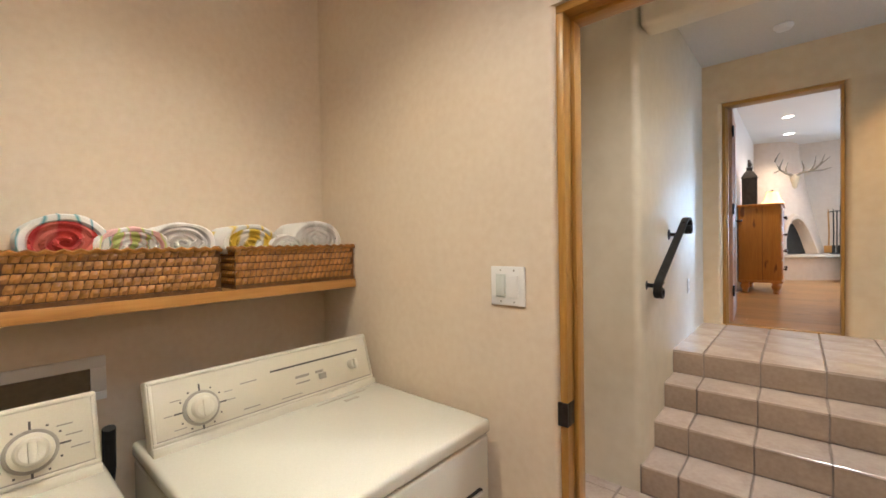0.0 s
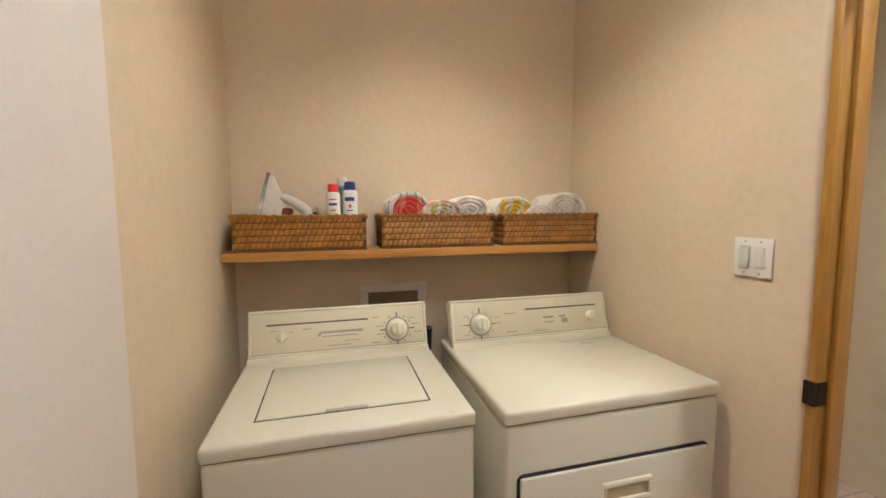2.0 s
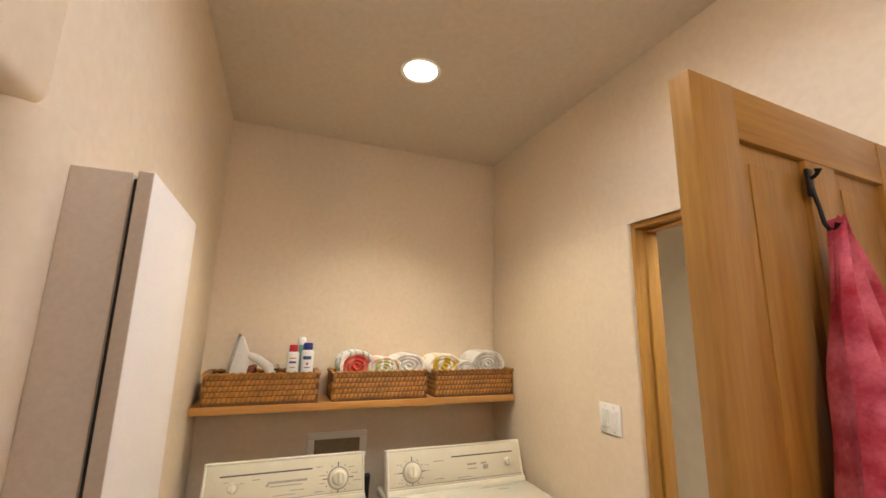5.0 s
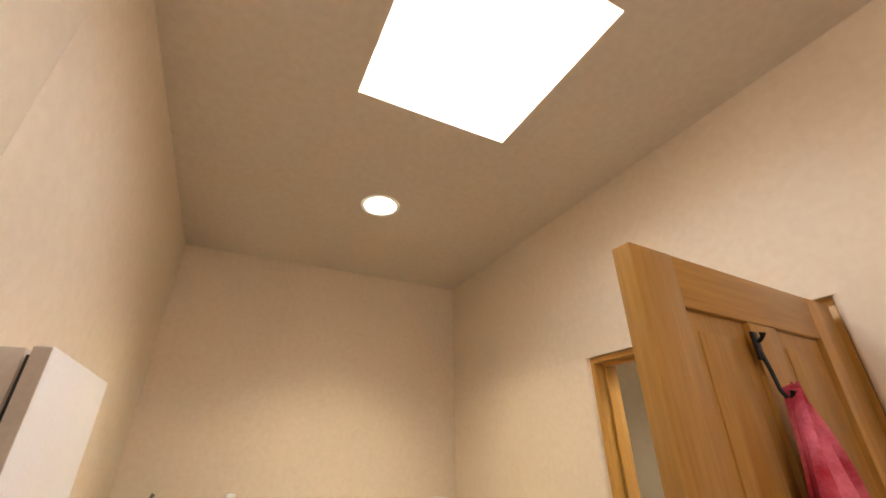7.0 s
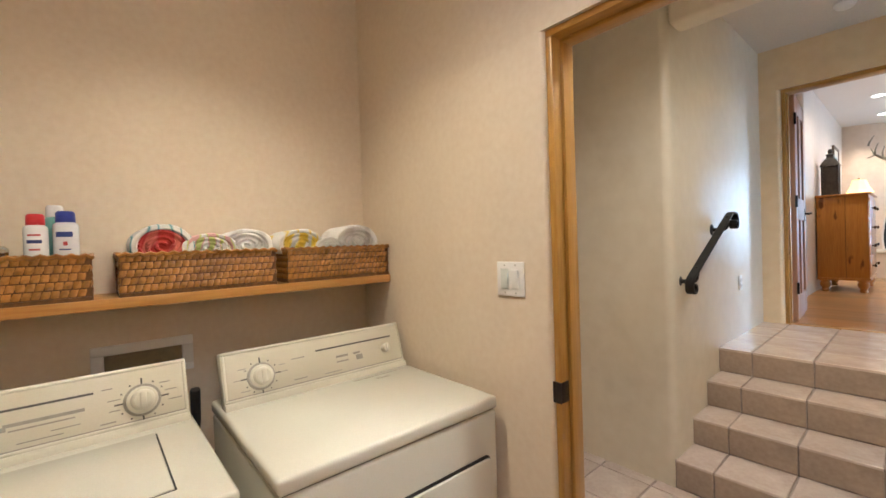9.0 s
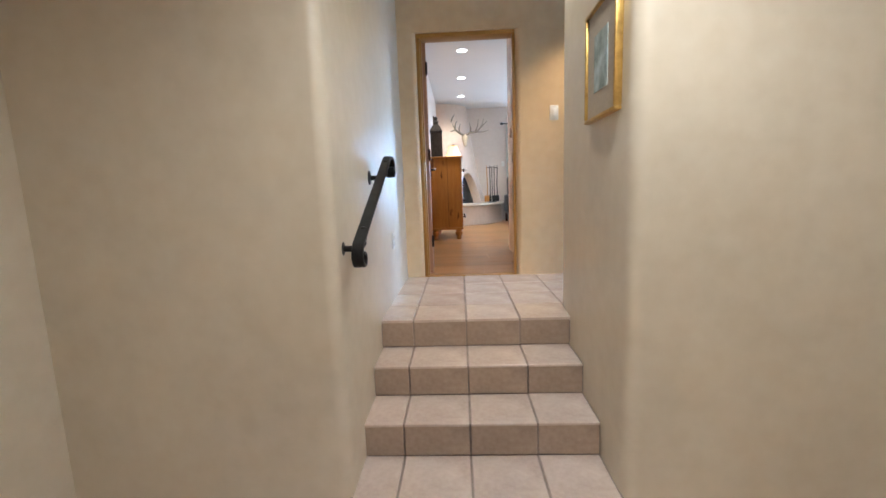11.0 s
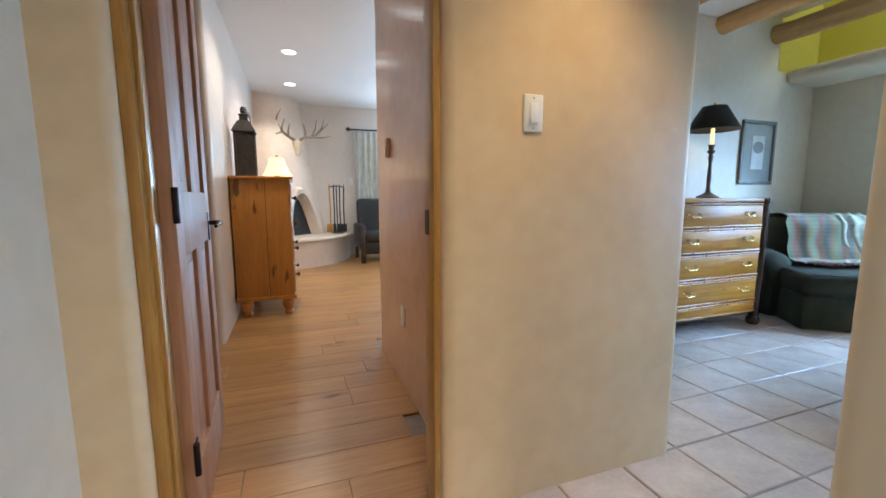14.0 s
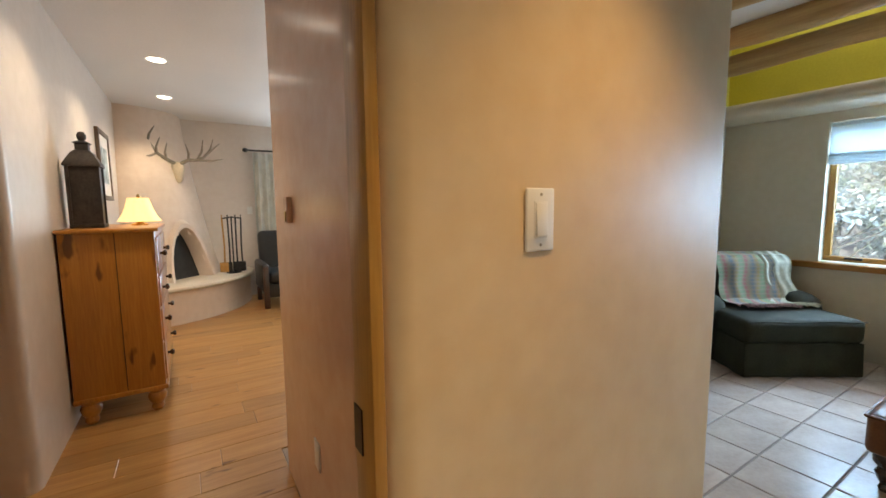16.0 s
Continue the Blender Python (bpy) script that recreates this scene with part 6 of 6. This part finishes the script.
M_POT = mat("glazed_pot", (0.10, 0.11, 0.14), 0.25, spread=0.3, scale=12, bump=0.05)
M_PETAL = mat("purple_petals", (0.16, 0.07, 0.22), 0.7, spread=0.4, scale=20, bump=0.1)
M_LEAF = mat("dark_green_leaves", (0.05, 0.09, 0.035), 0.6, spread=0.4, scale=14, bump=0.1)
pot = thing("flower_pot", "small glazed pot of purple flowers on the table shelf", "flower pot", (5.205, 4.86, F2 + 0.262))
bm = bmesh.new()
lathe(bm, [(0.05, 0), (0.085, 0.05), (0.09, 0.10), (0.07, 0.13), (0.075, 0.14), (0.06, 0.14)], seg=20)
part("pot", bm, M_POT, pot)
bm, bm2 = bmesh.new(), bmesh.new()
for k in range(90):
    a, r, h = random.uniform(0, 6.3), random.uniform(0, 0.10), random.uniform(0.13, 0.24)
    c = Vector((r * math.cos(a), r * math.sin(a), h))
    tgt = bm if k % 3 else bm2
    q = [c + Vector([random.uniform(-0.022, 0.022) for _ in range(3)]) for _ in range(4)]
    tgt.faces.new([tgt.verts.new(p) for p in q])
part("leaves", bm, M_LEAF, pot)
part("blossoms", bm2, M_PETAL, pot, "purple blossoms")

# ---- outside the window ----
M_GROUND = mat("pale_snowy_gravel", (0.86, 0.86, 0.86), 0.9, spread=0.2, scale=0.8, fine=8, bump=0.4, depth=0.03)
bm = bmesh.new()
g0 = [bm.verts.new(p) for p in ((-600, -600, -0.25), (600, -600, -0.25), (600, 600, -0.25), (-600, 600, -0.25))]
bm.faces.new(g0)
structure("ground", bm, M_GROUND, "pale gravel ground with patches of snow", "ground")
bm = bmesh.new()
rows = []
for j in range(26):
    x = 6.05 + j * 0.55
    rows.append([bm.verts.new((x, y, 0.35 + 0.035 * j + 0.12 * noise.noise(Vector((x * 0.5, y * 0.5, 0))))) for y in [-8 + i * 0.9 for i in range(26)]])
for a, b in zip(rows, rows[1:]):
    for i in range(25):
        bm.faces.new((a[i], a[i + 1], b[i + 1], b[i]))
structure("ground_bank", bm, M_GROUND, "rising gravel bank outside the window", "ground")
# bark and snowy foliage paled further to carry overexposed daylight in their colour
M_BARK = mat("juniper_bark", (0.42, 0.40, 0.38), 0.9, spread=0.3, scale=14, bump=0.5)
M_NEEDLE = mat("washed_out_snowy_foliage", (0.90, 0.92, 0.93), 0.8, spread=0.05, scale=3.5, bump=0.1, dark=(0.66, 0.73, 0.73))


def juniper(x, y, z, h, r, seed):
    rnd = random.Random(seed)
    t = thing("juniper_tree", "juniper with snow and overexposed daylight in its pale colour, outside the window", "tree", (x, y, z), 0, "junipers outside")
    bm = bmesh.new()
    tips = []
    sweep(bm, [(0, 0, -0.2), (0.05, 0.03, h * 0.3), (0, -0.04, h * 0.7)], [0.07, 0.05, 0.02], seg=8)
    for k in range(16):
        a, z0 = rnd.uniform(0, 6.3), rnd.uniform(0.1, 0.65) * h
        e = Vector((math.cos(a) * r * rnd.uniform(0.5, 0.9), math.sin(a) * r * rnd.uniform(0.5, 0.9), z0 + h * rnd.uniform(0.08, 0.32)))
        sweep(bm, [(0, 0, z0), e * 0.55 + Vector((0, 0, z0 * 0.4)), e], [0.02, 0.013, 0.005], seg=5)
        tips.append(e)
    part("trunk", bm, M_BARK, t)
    bm = bmesh.new()
    for e in tips + [Vector((0, 0, h * 0.8))]:
        for c in range(9):
            cc = e + Vector((rnd.gauss(0, r * 0.20), rnd.gauss(0, r * 0.20), rnd.gauss(0, h * 0.09)))
            for l in range(34):
                p = cc + Vector((rnd.gauss(0, 0.11), rnd.gauss(0, 0.11), rnd.gauss(0, 0.09)))
                d1, d2 = Vector([rnd.uniform(-1, 1) for _ in range(3)]) * 0.055, Vector([rnd.uniform(-1, 1) for _ in range(3)]) * 0.03
                bm.faces.new([bm.verts.new(p - d1), bm.verts.new(p + d2), bm.verts.new(p + d1), bm.verts.new(p - d2)])
    part("crown", bm, M_NEEDLE, t)


for k, (x, y, h, r) in enumerate(((9.2, 6.6, 2.2, 1.1), (10.3, 4.9, 2.6, 1.3), (9.4, 3.1, 2.3, 1.2), (12.2, 6.6, 2.8, 1.5), (13.2, 3.6, 3.0, 1.6), (11.2, 8.6, 2.6, 1.3), (14.5, 5.2, 3.2, 1.8), (13.5, 9.0, 3.2, 1.7))):
    juniper(x, y, 0.35 + 0.06 * (x - 6.05), h, r, k)
# ---- floor pieces, last ----
tile_cache = {}


def slab_mesh(w, d, h, bev, material, name):
    """Shared mesh of one tile or plank, its top at z = 0."""
    key = (round(w, 3), round(d, 3), round(h, 3), material.name)
    if key not in tile_cache:
        bm = bmesh.new()
        a = [bm.verts.new((x, y, -h)) for x, y in ((0, 0), (w, 0), (w, d), (0, d))]
        b = [bm.verts.new((x, y, -bev)) for x, y in ((0, 0), (w, 0), (w, d), (0, d))]
        c = [bm.verts.new((x, y, 0)) for x, y in ((bev, bev), (w - bev, bev), (w - bev, d - bev), (bev, d - bev))]
        bm.faces.new(c)
        for p, q in ((a, b), (b, c)):
            for i in range(4):
                bm.faces.new((p[i], p[(i + 1) % 4], q[(i + 1) % 4], q[i]))
        bmesh.ops.recalc_face_normals(bm, faces=bm.faces)
        me = bpy.data.meshes.new(name)
        bm.to_mesh(me)
        bm.free()
        me.materials.append(material)
        tile_cache[key] = me
    return tile_cache[key]


def piece(name, w, d, at, material, parent, h=0.02, bev=0.003, m=None):
    ob = new(name, slab_mesh(w, d, h, bev, material, name))
    ob.parent = parent
    ob.matrix_basis = m if m is not None else pose(*at)
    return ob


GR = 0.010


def tile_field(parent, xs, ys, z, material=M_TILE):
    for x0, x1 in zip(xs, xs[1:]):
        for y0, y1 in zip(ys, ys[1:]):
            if x1 - x0 > 0.03 and y1 - y0 > 0.03:
                piece("tile", round(x1 - x0 - GR, 3), round(y1 - y0 - GR, 3), (x0 + GR / 2, y0 + GR / 2, z + random.uniform(-0.0006, 0.0006)), material, parent)


def steps_between(lo, hi, origin, pitch):
    k0, k1 = math.ceil((lo - origin) / pitch - 1e-6), math.floor((hi - origin) / pitch + 1e-6)
    vals = [lo] + [origin + pitch * k for k in range(k0, k1 + 1)] + [hi]
    out = []
    for v in vals:
        if not out or v - out[-1] > 0.03:
            out.append(v)
        elif v == hi:
            out[-1] = hi
    return out


P = 0.31
floor_l = structure("floor_laundry", B(-1.14, -0.09, -0.02, -1.13, -0.08, -0.009), M_GROUT, "pale pink ceramic tile floor of the laundry", "floor")
tile_field(floor_l, steps_between(XB, 2.4, 0.014, P), steps_between(YL, YR + 0.03, 0.134, P), 0.0)
tile_field(floor_l, steps_between(0.56, 2.4, 0.014, P), steps_between(-0.94, YL, 0.134, P), 0.0)
floor_h = structure("floor_hall", B(-1.34, 1.70, -0.02, -1.33, 1.71, -0.009), M_GROUT, "pale pink ceramic tile floor of the lower hall", "floor")
tile_field(floor_h, steps_between(-1.35, 2.6, 0.014, P), steps_between(YR + 0.03, 2.955, 2.245, P), 0.0)
stair = bpy.data.objects["stairs"]
XS = steps_between(-0.19, 0.905, 0.31, P)
for k in range(4):
    y0 = 2.952 + 0.2715 * k
    for x0, x1 in zip(XS, XS[1:]):
        w = round(x1 - x0 - 0.008, 3)
        if k < 3:
            piece("tread_tile", w, 0.279, (x0 + 0.004, y0 - 0.004, R * (k + 1)), M_TILE, stair, h=0.014, bev=0.004)
        piece("riser_tile", w, round(R - 0.018, 3), (0, 0, 0), M_RISER_SHADE, stair, h=0.012, bev=0.002, m=Matrix.Translation((x0 + 0.004, y0, R * k + 0.003)) @ pose(0, 0, 0, 90))
floor_u = bpy.data.objects["floor_den_base"]
tile_field(floor_u, steps_between(-0.20, 0.93, 0.31, P), steps_between(3.762, 5.0, 4.07, P), F2)
tile_field(floor_u, steps_between(0.93, WX, 0.31 * 4, P), steps_between(4.07, PY, 4.07, P), F2)
tile_field(floor_u, steps_between(1.07, WX, 0.31 * 4, P), steps_between(3.16, 4.07, 4.07, P), F2)
floor_b = bpy.data.objects["floor_bedroom_base"]
rnd = random.Random(5)
y, row = 5.10, 0
while y < 11.5:
    x = -0.75 - rnd.uniform(0, 1.2)
    while x < 4.1:
        L_ = rnd.choice((1.2, 1.6, 2.0))
        x0, x1 = max(x, -0.62), min(x + L_, 0.902 if y < 6.75 else 4.1)
        if x1 - x0 > 0.1:
            piece("plank", round(x1 - x0 - 0.002, 3), 0.188, (x0, y, F2), M_OAK, floor_b, h=0.012, bev=0.0015)
        x += L_
    y += 0.19
    row += 1
